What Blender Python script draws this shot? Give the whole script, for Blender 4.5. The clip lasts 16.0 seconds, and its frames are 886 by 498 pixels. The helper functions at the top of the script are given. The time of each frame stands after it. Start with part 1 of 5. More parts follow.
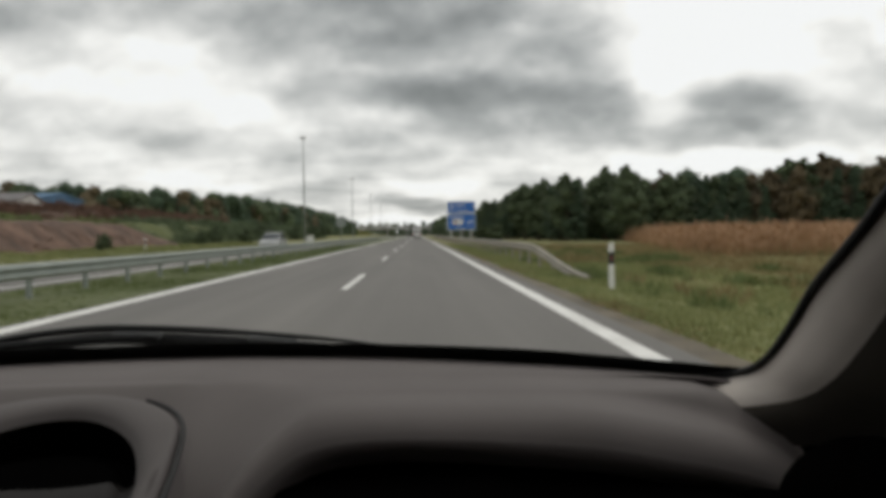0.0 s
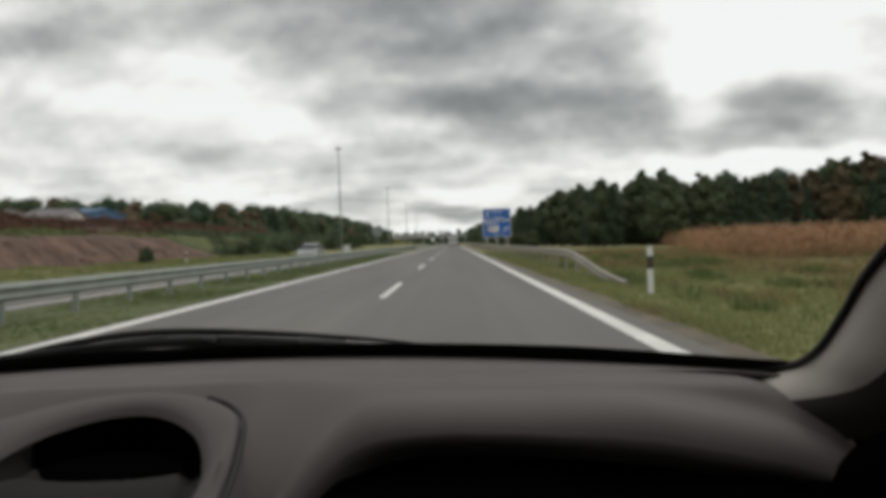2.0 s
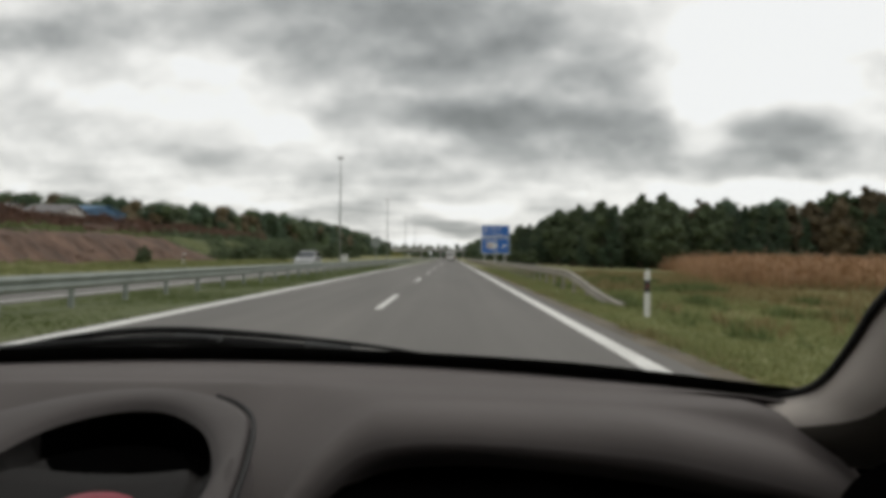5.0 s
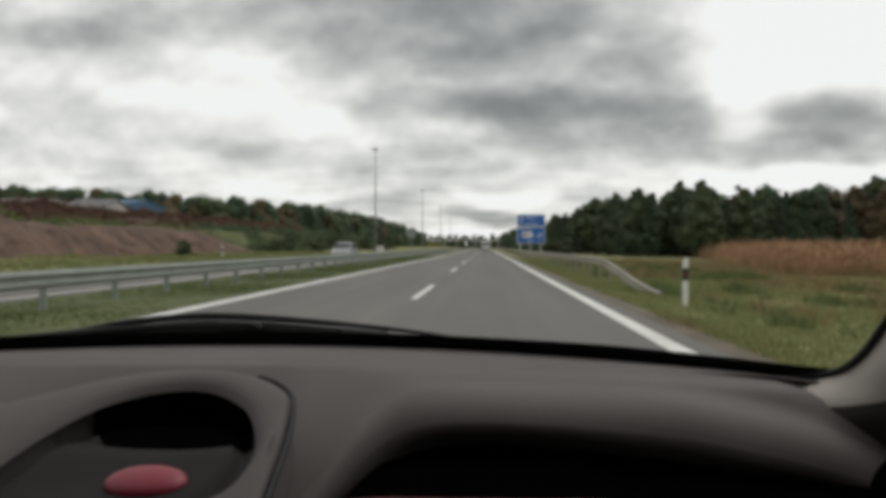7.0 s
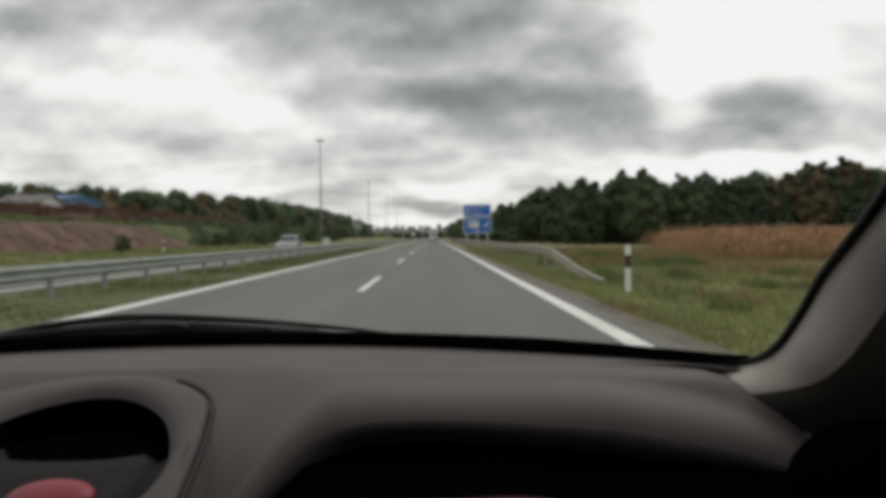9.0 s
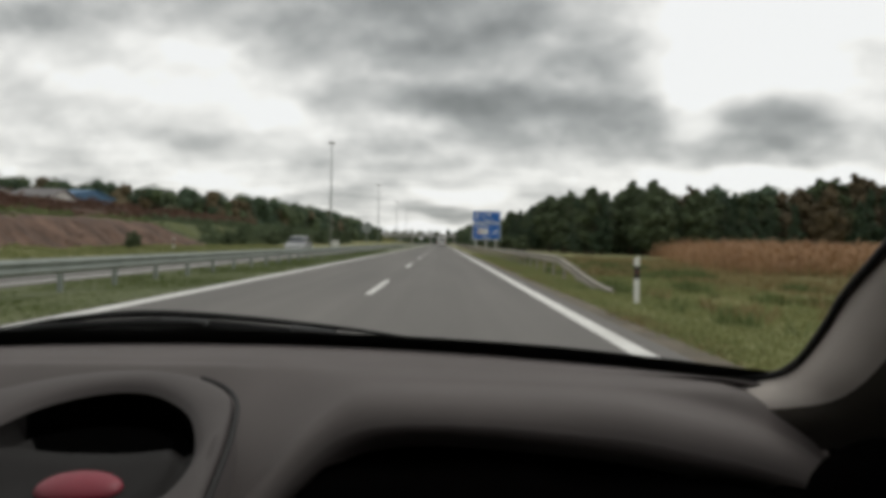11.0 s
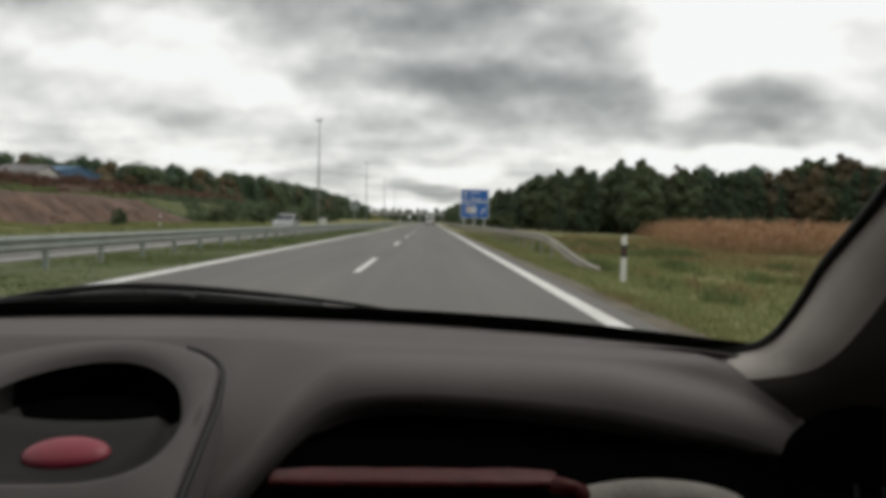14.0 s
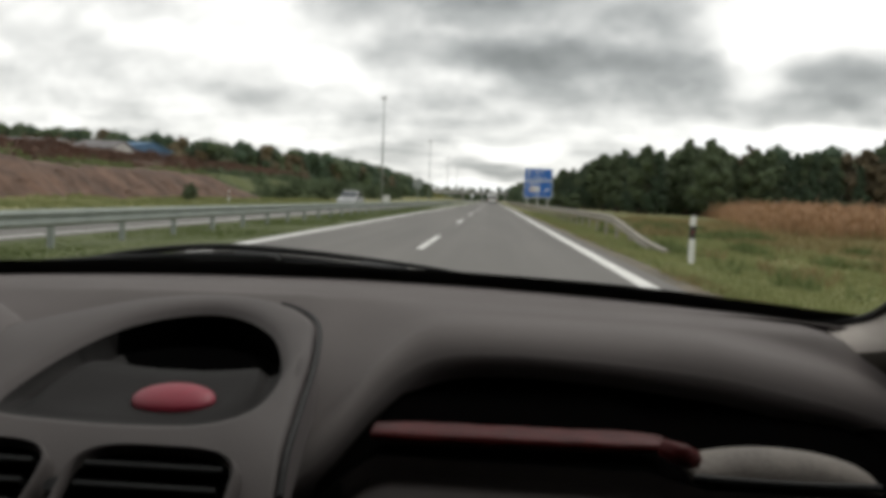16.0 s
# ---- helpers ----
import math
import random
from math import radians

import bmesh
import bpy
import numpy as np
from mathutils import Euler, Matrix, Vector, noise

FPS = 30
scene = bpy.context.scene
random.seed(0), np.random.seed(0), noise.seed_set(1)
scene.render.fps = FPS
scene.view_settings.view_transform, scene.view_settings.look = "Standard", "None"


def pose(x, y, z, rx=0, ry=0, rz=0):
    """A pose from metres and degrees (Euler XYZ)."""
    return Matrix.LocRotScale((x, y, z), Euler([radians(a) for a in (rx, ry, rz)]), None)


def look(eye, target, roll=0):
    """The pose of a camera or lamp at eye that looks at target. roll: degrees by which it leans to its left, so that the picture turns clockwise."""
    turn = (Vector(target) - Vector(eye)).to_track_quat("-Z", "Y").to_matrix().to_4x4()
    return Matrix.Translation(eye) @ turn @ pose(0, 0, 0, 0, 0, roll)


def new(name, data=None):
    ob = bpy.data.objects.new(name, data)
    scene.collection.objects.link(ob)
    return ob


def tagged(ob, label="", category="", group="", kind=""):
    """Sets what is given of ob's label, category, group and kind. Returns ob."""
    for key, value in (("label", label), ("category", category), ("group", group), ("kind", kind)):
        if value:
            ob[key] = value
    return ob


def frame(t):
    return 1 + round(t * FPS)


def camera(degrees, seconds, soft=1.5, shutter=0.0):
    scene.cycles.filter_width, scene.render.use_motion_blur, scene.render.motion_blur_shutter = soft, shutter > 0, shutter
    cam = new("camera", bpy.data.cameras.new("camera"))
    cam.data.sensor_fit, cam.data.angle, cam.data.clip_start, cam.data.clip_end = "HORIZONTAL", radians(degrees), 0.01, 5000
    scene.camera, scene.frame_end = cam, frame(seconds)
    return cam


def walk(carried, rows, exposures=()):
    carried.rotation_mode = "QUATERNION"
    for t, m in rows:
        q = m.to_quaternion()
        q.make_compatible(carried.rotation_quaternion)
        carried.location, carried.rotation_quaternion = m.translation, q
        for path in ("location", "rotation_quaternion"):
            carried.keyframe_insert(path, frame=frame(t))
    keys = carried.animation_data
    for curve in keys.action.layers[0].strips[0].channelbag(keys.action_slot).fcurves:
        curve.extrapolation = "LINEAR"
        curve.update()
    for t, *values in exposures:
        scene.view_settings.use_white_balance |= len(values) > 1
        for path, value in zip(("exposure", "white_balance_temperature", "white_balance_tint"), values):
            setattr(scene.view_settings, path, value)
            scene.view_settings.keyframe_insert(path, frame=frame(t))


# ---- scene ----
cam = camera(60.0, 16.0, soft=5.1)
PATH = [
    (0, (0.0876, 0.0386, 1.1598), (0.1539, 2.0371, 1.1196), -0.94),
    (0.5, (0.0712, 0.0217, 1.152), (0.0307, 2.0209, 1.1125), -0.64),
    (1, (0.0668, 0.0258, 1.1551), (0.0563, 2.0257, 1.1504), -1.13),
    (1.5, (0.0699, 0.0153, 1.1555), (0.041, 2.015, 1.14), -1.43),
    (2, (0.0743, 0.0207, 1.1499), (0.0476, 2.0205, 1.1326), -1.97),
    (2.5, (0.0704, 0.0217, 1.1453), (0.0913, 2.0215, 1.1347), -1.58),
    (3, (0.0613, 0.0222, 1.1462), (0.0644, 2.0221, 1.1661), -1.73),
    (3.5, (0.0562, 0.0153, 1.1507), (0.0923, 2.0146, 1.1888), -1.29),
    (4, (0.0552, 0.0156, 1.1425), (0.0564, 2.0154, 1.1718), 0.26),
    (6.5, (0.0563, 0.0044, 1.1512), (-0.0061, 2.0034, 1.1595), 0.59),
    (7, (0.0589, -0.0045, 1.139), (-0.0534, 1.9924, 1.1323), 0.22),
    (7.5, (0.053, -0.0025, 1.1473), (-0.0637, 1.9941, 1.1554), 0.28),
    (8, (0.0666, -0.0081, 1.1481), (-0.0229, 1.9899, 1.1505), -0.49),
    (8.5, (0.0734, -0.0019, 1.1568), (0.0279, 1.9976, 1.1681), -1.34),
    (9, (0.0836, 0.0083, 1.1447), (0.1089, 2.0079, 1.113), -0.73),
    (11.5, (0.0574, -0.0003, 1.1452), (0.0545, 1.9996, 1.1295), 1.17),
    (12, (0.0516, -0.0035, 1.1472), (0.0183, 1.9955, 1.0927), 0.33),
    (12.5, (0.0551, -0.0067, 1.1427), (0.0497, 1.9905, 1.0377), -0.14),
    (13, (0.064, -0.0068, 1.1404), (0.0852, 1.9909, 1.0453), 0.0),
    (13.5, (0.0662, -0.0062, 1.141), (0.0877, 1.9928, 1.0814), 0.61),
    (14, (0.0693, -0.0056, 1.1379), (0.1046, 1.9927, 1.0649), 1.19),
    (14.5, (0.0678, -0.0039, 1.1362), (0.0969, 1.9938, 1.0469), 1.18),
    (15, (0.0598, 0.0035, 1.1392), (0.1091, 2.0016, 1.0671), 1.39),
    (15.5, (0.0532, -0.0041, 1.1296), (0.0212, 1.9936, 1.0375), 1.41),
    (16, (0.0338, 0.0084, 1.1155), (-0.0899, 2.0002, 0.9829), 1.95),
]
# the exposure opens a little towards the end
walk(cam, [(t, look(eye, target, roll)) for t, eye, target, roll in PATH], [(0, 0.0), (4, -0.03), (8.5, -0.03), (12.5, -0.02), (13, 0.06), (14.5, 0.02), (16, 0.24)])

# ---- light: overcast sky with cloud bands, a weak veiled sun ----
world = bpy.data.worlds.new("overcast")
scene.world = world
world.use_nodes = True
wn, wl = world.node_tree.nodes, world.node_tree.links
wn.clear()


def wmath(op, a, b=None, c=None):
    n = wn.new("ShaderNodeMath")
    n.operation = op
    for i, v in enumerate((a, b, c)):
        if v is None:
            continue
        if isinstance(v, (int, float)):
            n.inputs[i].default_value = v
        else:
            wl.new(v, n.inputs[i])
    return n.outputs[0]


def wnoise(vec, scale, detail=5.0, rough=0.55, lac=2.0):
    n = wn.new("ShaderNodeTexNoise")
    n.inputs["Scale"].default_value = scale
    n.inputs["Detail"].default_value = detail
    n.inputs["Roughness"].default_value = rough
    n.inputs["Lacunarity"].default_value = lac
    wl.new(vec, n.inputs["Vector"])
    return n


def wcombine(x, y, z=0.0):
    n = wn.new("ShaderNodeCombineXYZ")
    for i, v in enumerate((x, y, z)):
        if isinstance(v, (int, float)):
            n.inputs[i].default_value = v
        else:
            wl.new(v, n.inputs[i])
    return n.outputs[0]


coord = wn.new("ShaderNodeTexCoord")
sep = wn.new("ShaderNodeSeparateXYZ")
wl.new(coord.outputs["Generated"], sep.inputs[0])
dx, dy, dz = sep.outputs
ahead = wmath("MAXIMUM", wmath("ABSOLUTE", dy), 0.25)
az = wmath("DIVIDE", dx, ahead)
el = wmath("DIVIDE", wmath("MAXIMUM", dz, 0.0), ahead)
depth = wmath("ADD", el, 0.055)
plane_v = wcombine(wmath("DIVIDE", az, depth), wmath("DIVIDE", 1.0, depth), wmath("MULTIPLY", dy, 0.6))
warp = wnoise(wcombine(wmath("MULTIPLY", az, 5.0), wmath("MULTIPLY", el, 7.5), dy), 1.0, 5.0, 0.5)
wsep = wn.new("ShaderNodeSeparateColor")
wl.new(warp.outputs["Color"], wsep.inputs[0])
az_w = wmath("ADD", az, wmath("MULTIPLY", wmath("SUBTRACT", wsep.outputs[0], 0.5), 0.13))
el_w = wmath("ADD", el, wmath("MULTIPLY", wmath("SUBTRACT", wsep.outputs[1], 0.5), 0.085))
# cloud masses seen ahead: azimuth and elevation tangents, half sizes, weight (negative: dark base)
MASSES = [
    (-0.10, 0.310, 0.24, 0.050, -0.30),
    (-0.28, 0.270, 0.10, 0.025, -0.10),
    (0.10, 0.245, 0.16, 0.030, -0.10),
    (0.00, 0.180, 0.14, 0.026, -0.20),
    (0.11, 0.166, 0.15, 0.036, -0.32),
    (0.08, 0.235, 0.27, 0.080, -0.17),
    (0.44, 0.172, 0.078, 0.034, -0.30),
    (0.305, 0.170, 0.035, 0.045, 0.20),
    (0.40, 0.128, 0.13, 0.014, -0.22),
    (0.55, 0.250, 0.05, 0.030, -0.30),
    (0.007, 0.047, 0.055, 0.010, -0.34),
    (-0.49, 0.285, 0.13, 0.035, -0.20),
    (-0.50, 0.155, 0.09, 0.024, -0.10),
    (-0.35, 0.130, 0.06, 0.012, -0.12),
    (-0.10, 0.110, 0.10, 0.010, -0.14),
    (-0.33, 0.205, 0.14, 0.060, 0.22),
    (-0.22, 0.165, 0.06, 0.020, 0.20),
    (0.44, 0.290, 0.17, 0.080, 0.34),
    (0.36, 0.255, 0.11, 0.070, 0.20),
    (0.31, 0.220, 0.06, 0.030, 0.22),
    (0.36, 0.090, 0.26, 0.018, 0.30),
    (0.03, 0.072, 0.06, 0.010, 0.24),
    (-0.03, 0.012, 0.12, 0.012, 0.25),
    (-0.25, 0.080, 0.15, 0.014, 0.10),
]
puffs = wnoise(wcombine(wmath("MULTIPLY", az, 6.5), wmath("MULTIPLY", el, 10.0), dy), 1.0, 4.0, 0.48)
layer = wnoise(plane_v, 0.35, 3.0, 0.5)
total = wmath("MULTIPLY_ADD", puffs.outputs["Fac"], 0.62, 0.385)
total = wmath("ADD", total, wmath("MULTIPLY_ADD", layer.outputs["Fac"], 0.30, -0.15))
# lit tops and shaded bases: the difference to the density a little higher up
above = wnoise(wcombine(wmath("MULTIPLY", az, 6.5), wmath("MULTIPLY_ADD", el, 10.0, 0.28), dy), 1.0, 4.0, 0.48)
relief = wmath("SUBTRACT", puffs.outputs["Fac"], above.outputs["Fac"])
total = wmath("ADD", total, wmath("MULTIPLY", relief, 0.42))
bil = wnoise(wcombine(wmath("MULTIPLY", az, 16.0), wmath("MULTIPLY", el, 24.0), dy), 1.0, 4.0, 0.5)
bil_up = wnoise(wcombine(wmath("MULTIPLY", az, 16.0), wmath("MULTIPLY_ADD", el, 24.0, 0.40), dy), 1.0, 4.0, 0.5)
total = wmath("ADD", total, wmath("MULTIPLY", wmath("SUBTRACT", bil.outputs["Fac"], bil_up.outputs["Fac"]), 0.26))
low = wmath("EXPONENT", wmath("MULTIPLY", wmath("MULTIPLY", el, el), -110.0))
cloudlets = wnoise(wcombine(wmath("MULTIPLY", az, 13.0), wmath("MULTIPLY", el, 75.0), dy), 1.0, 4.0, 0.5)
total = wmath("ADD", total, wmath("MULTIPLY", wmath("MULTIPLY_ADD", cloudlets.outputs["Fac"], 0.9, -0.42), low))
for a0, e0, sa, se, wgt in MASSES:
    qa = wmath("DIVIDE", wmath("SUBTRACT", az_w, a0), sa)
    qe = wmath("DIVIDE", wmath("SUBTRACT", el_w, e0), se)
    q = wmath("ADD", wmath("MULTIPLY", qa, qa), wmath("MULTIPLY", qe, qe))
    g = wmath("DIVIDE", 1.0, wmath("ADD", 1.0, wmath("EXPONENT", wmath("MULTIPLY_ADD", wmath("MINIMUM", q, 12.0), 2.4, -2.4))))
    total = wmath("ADD", total, wmath("MULTIPLY", g, wgt))
ramp = wn.new("ShaderNodeValToRGB")
wl.new(total, ramp.inputs[0])
ramp.color_ramp.interpolation = "B_SPLINE"
els = ramp.color_ramp.elements
els[0].position, els[0].color = 0.05, (0.185, 0.195, 0.19, 1)
els[1].position, els[1].color = 1.0, (1.22, 1.20, 1.17, 1)
for p, c in ((0.22, (0.27, 0.28, 0.275)), (0.42, (0.42, 0.43, 0.425)), (0.60, (0.66, 0.66, 0.645)), (0.78, (0.90, 0.89, 0.865))):
    e = els.new(p)
    e.color = (*c, 1)
sky = wn.new("ShaderNodeTexSky")
sky.sky_type, sky.sun_disc = "NISHITA", False
sky.sun_elevation, sky.sun_rotation = radians(48), radians(35)
mix = wn.new("ShaderNodeMix")
mix.data_type = "RGBA"
mix.inputs["Factor"].default_value = 0.96
sky_dim = wn.new("ShaderNodeMix")
sky_dim.data_type = "RGBA"
sky_dim.blend_type = "MULTIPLY"
sky_dim.inputs["Factor"].default_value = 1.0
wl.new(sky.outputs[0], sky_dim.inputs[6])
sky_dim.inputs[7].default_value = (0.1, 0.1, 0.1, 1)
wl.new(sky_dim.outputs[2], mix.inputs[6])
wl.new(ramp.outputs[0], mix.inputs[7])
bg = wn.new("ShaderNodeBackground")
bg.inputs["Strength"].default_value = 1.0
wl.new(mix.outputs[2], bg.inputs[0])
wout = wn.new("ShaderNodeOutputWorld")
wl.new(bg.outputs[0], wout.inputs[0])

sun_data = bpy.data.lights.new("sun", "SUN")
sun_data.energy, sun_data.angle, sun_data.color = 0.6, radians(25), (1.0, 0.96, 0.9)
sun = new("sun", sun_data)
sun.matrix_world = look((20, 35, 50), (0, 0, 0))

# ---- materials ----


def mat(name, color, rough=0.7, alt=None, scale=4.0, fine=60.0, bump=0.15, metal=0.0, spec=0.5, stretch=(1, 1, 1), leaf=False, per_piece=0.0, coords="Object", bump_scale=None):
    m = bpy.data.materials.new(name)
    m.use_nodes = True
    nt = m.node_tree
    n, l = nt.nodes, nt.links
    b = n["Principled BSDF"]
    b.inputs["Roughness"].default_value = rough
    b.inputs["Metallic"].default_value = metal
    b.inputs["Specular IOR Level"].default_value = spec
    alt = alt or tuple(c * 0.7 for c in color)
    tc = n.new("ShaderNodeTexCoord")
    mp = n.new("ShaderNodeMapping")
    mp.inputs["Scale"].default_value = stretch
    l.new(tc.outputs[coords], mp.inputs[0])
    big = n.new("ShaderNodeTexNoise")
    big.inputs["Scale"].default_value, big.inputs["Detail"].default_value = scale, 4.0
    l.new(mp.outputs[0], big.inputs["Vector"])
    small = n.new("ShaderNodeTexNoise")
    small.inputs["Scale"].default_value, small.inputs["Detail"].default_value = fine, 3.0
    l.new(mp.outputs[0], small.inputs["Vector"])
    addn = n.new("ShaderNodeMath")
    addn.operation = "MULTIPLY_ADD"
    l.new(small.outputs["Fac"], addn.inputs[0])
    addn.inputs[1].default_value = 0.6
    l.new(big.outputs["Fac"], addn.inputs[2])
    last = addn.outputs[0]
    if per_piece:
        oi = n.new("ShaderNodeNewGeometry" if leaf else "ShaderNodeObjectInfo")
        pp = n.new("ShaderNodeMath")
        pp.operation = "MULTIPLY_ADD"
        l.new(oi.outputs["Random Per Island" if leaf else "Random"], pp.inputs[0])
        pp.inputs[1].default_value = per_piece
        l.new(last, pp.inputs[2])
        last = pp.outputs[0]
    r = n.new("ShaderNodeValToRGB")
    r.color_ramp.elements[0].position, r.color_ramp.elements[1].position = 0.55 + per_piece * 0.2, 1.05 + per_piece * 0.7
    r.color_ramp.elements[0].color, r.color_ramp.elements[1].color = (*alt, 1), (*color, 1)
    l.new(last, r.inputs[0])
    l.new(r.outputs[0], b.inputs["Base Color"])
    if bump:
        bp = n.new("ShaderNodeBump")
        bp.inputs["Strength"].default_value = bump
        if bump_scale:
            bp.inputs["Distance"].default_value = bump_scale
        l.new(small.outputs["Fac"], bp.inputs["Height"])
        l.new(bp.outputs[0], b.inputs["Normal"])
    if leaf:
        b.inputs["Subsurface Weight"].default_value = 0.0
    return m


M = {
    "asphalt": mat("asphalt", (0.158, 0.149, 0.137), 0.85, (0.117, 0.111, 0.103), 0.5, 45, 0.2, stretch=(1, 0.12, 1)),
    "shoulder": mat("shoulder_gravel", (0.165, 0.138, 0.098), 0.95, (0.082, 0.070, 0.050), 1.2, 30, 0.3),
    "paint": mat("road_paint", (0.78, 0.77, 0.74), 0.7, (0.62, 0.61, 0.58), 1.5, 30, 0.1),
    "grass": mat("grass", (0.235, 0.215, 0.080), 0.95, (0.115, 0.135, 0.038), 0.16, 5.0, 0.3),
    "grass_green": mat("green_grass", (0.130, 0.140, 0.052), 0.95, (0.066, 0.088, 0.028), 0.3, 5.0, 0.3),
    "blade": mat("grass_blade", (0.270, 0.285, 0.120), 0.9, (0.135, 0.175, 0.058), 0.30, 2.0, 0, per_piece=0.25, leaf=True, coords="Object"),
    "weed": mat("weed_leaves", (0.145, 0.180, 0.062), 0.85, (0.070, 0.105, 0.030), 0.4, 2.0, 0, per_piece=0.25, leaf=True),
    "stubble": mat("dry_grass", (0.27, 0.215, 0.10), 0.9, (0.14, 0.130, 0.052), 0.18, 1.5, 0, per_piece=0.5, leaf=True),
    "soil": mat("red_soil", (0.185, 0.112, 0.080), 0.95, (0.058, 0.036, 0.026), 0.5, 2.2, 0.7, stretch=(1, 1, 0.45)),
    "scrub": mat("brown_scrub", (0.125, 0.066, 0.043), 0.95, (0.055, 0.036, 0.025), 0.25, 2.0, 0.6),
    "maize": mat("dry_maize", (0.42, 0.250, 0.138), 0.9, (0.22, 0.128, 0.074), 0.3, 2.0, 0, per_piece=0.5, leaf=True),
    "bark": mat("bark", (0.11, 0.085, 0.06), 0.9, (0.06, 0.05, 0.04), 3, 25, 0.5),
    "leaf_pine": mat("leaf_pine", (0.050, 0.082, 0.043), 0.85, (0.028, 0.049, 0.028), 0.5, 3, 0, per_piece=0.35, leaf=True),
    "leaf_green": mat("leaf_green", (0.078, 0.108, 0.048), 0.85, (0.038, 0.058, 0.029), 0.5, 3, 0, per_piece=0.35, leaf=True),
    "leaf_brown": mat("leaf_brown", (0.120, 0.062, 0.040), 0.9, (0.050, 0.031, 0.022), 0.25, 2, 0, per_piece=0.35, leaf=True),
    "leaf_rust": mat("leaf_rust", (0.125, 0.095, 0.050), 0.85, (0.062, 0.052, 0.031), 0.5, 3, 0, per_piece=0.35, leaf=True),
    "steel": mat("galvanised_steel", (0.285, 0.315, 0.29), 0.7, (0.21, 0.235, 0.215), 1.5, 25, 0.08, metal=0.1),
    "weathered_steel": mat("weathered_steel", (0.36, 0.33, 0.28), 0.6, (0.22, 0.20, 0.17), 1.5, 25, 0.1, metal=0.4),
    "white_paint": mat("white_paint", (0.78, 0.78, 0.76), 0.5, (0.66, 0.66, 0.63), 2, 30, 0.03),
    "sign_blue": mat("sign_blue", (0.014, 0.150, 0.56), 0.45, (0.012, 0.125, 0.48), 1.0, 12, 0.02),
    "sign_white": mat("sign_white", (0.80, 0.81, 0.80), 0.45, (0.72, 0.73, 0.72), 1.0, 12, 0.02),
    "sign_red": mat("sign_red", (0.42, 0.04, 0.035), 0.45),
    "sign_black": mat("sign_black", (0.03, 0.03, 0.03), 0.5),
    "wall_white": mat("wall_white", (0.72, 0.71, 0.68), 0.85, (0.60, 0.58, 0.54), 0.3, 4, 0.1),
    "roof_grey": mat("roof_grey", (0.22, 0.21, 0.21), 0.8, (0.14, 0.13, 0.13), 0.4, 6, 0.2),
    "cladding_blue": mat("cladding_blue", (0.07, 0.19, 0.34), 0.6, (0.045, 0.13, 0.25), 0.4, 6, 0.1),
    "glass_dark": mat("window_dark", (0.05, 0.06, 0.07), 0.15, (0.03, 0.035, 0.04), 1, 10, 0),
    "concrete": mat("concrete", (0.40, 0.39, 0.37), 0.9, (0.26, 0.26, 0.25), 0.4, 6, 0.2),
    "dash": mat("dash_plastic", (0.118, 0.1025, 0.0985), 0.7, (0.100, 0.087, 0.083), 9, 900, 0.06, spec=0.35, bump_scale=0.002),
    "console": mat("console_plastic", (0.094, 0.0815, 0.079), 0.68, (0.080, 0.069, 0.067), 12, 900, 0.06, spec=0.35, bump_scale=0.002),
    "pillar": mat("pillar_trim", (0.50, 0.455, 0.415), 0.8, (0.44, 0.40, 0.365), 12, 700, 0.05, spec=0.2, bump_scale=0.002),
    "black": mat("black_rubber", (0.012, 0.012, 0.012), 0.6, (0.008, 0.008, 0.008), 10, 200, 0.05, spec=0.25, bump_scale=0.002),
    # near-black colour holding the shade of the shelf recess, dashboard end and doors
    "shade_black": mat("recess_shade_black", (0.0018, 0.0016, 0.0016), 0.95, (0.0012, 0.0012, 0.0012), 12, 400, 0.05, spec=0.0, bump_scale=0.002),
    # near-black holding the hood's shade in the niche and the depth of the vents
    "display": mat("niche_shade_black", (0.002, 0.002, 0.002), 0.9, (0.0015, 0.0015, 0.0015), 10, 100, 0, spec=0.0),
    "button": mat("red_button", (0.29, 0.022, 0.048), 0.45, (0.31, 0.028, 0.05), 30, 300, 0.0, spec=0.4),
    "leather": mat("maroon_leather", (0.085, 0.012, 0.012), 0.45, (0.045, 0.008, 0.008), 40, 350, 0.25, spec=0.10, bump_scale=0.002),
    "cloth": mat("grey_cloth", (0.210, 0.185, 0.160), 0.7, (0.100, 0.085, 0.073), 22, 300, 0.2, bump_scale=0.002),
    "cabin": mat("cabin_lining", (0.10, 0.095, 0.09), 0.95, (0.08, 0.075, 0.07), 6, 200, 0.05, bump_scale=0.002),
    "headlining": mat("headlining", (0.30, 0.285, 0.265), 0.95, (0.26, 0.25, 0.23), 6, 200, 0.05, bump_scale=0.002),
    # console plastic darkened to hold the shade inside the bowl
    "bowl": mat("bowl_shaded_plastic", (0.015, 0.0135, 0.013), 0.75, (0.012, 0.0105, 0.010), 12, 900, 0.06, spec=0.2, bump_scale=0.002),
    # shaded copy of the pillar trim for the face turned from the light
    "pillar_shade": mat("shaded_pillar_trim", (0.085, 0.076, 0.065), 0.9, (0.070, 0.062, 0.053), 8, 300, 0.05, spec=0.1, bump_scale=0.002),
    "cladding_grey": mat("grey_plastic", (0.10, 0.10, 0.10), 0.45),
    "tyre": mat("tyre_rubber", (0.02, 0.02, 0.02), 0.85),
    "car_silver": mat("silver_paint", (0.45, 0.46, 0.46), 0.3, (0.42, 0.43, 0.43), 1, 20, 0, metal=0.5),
}

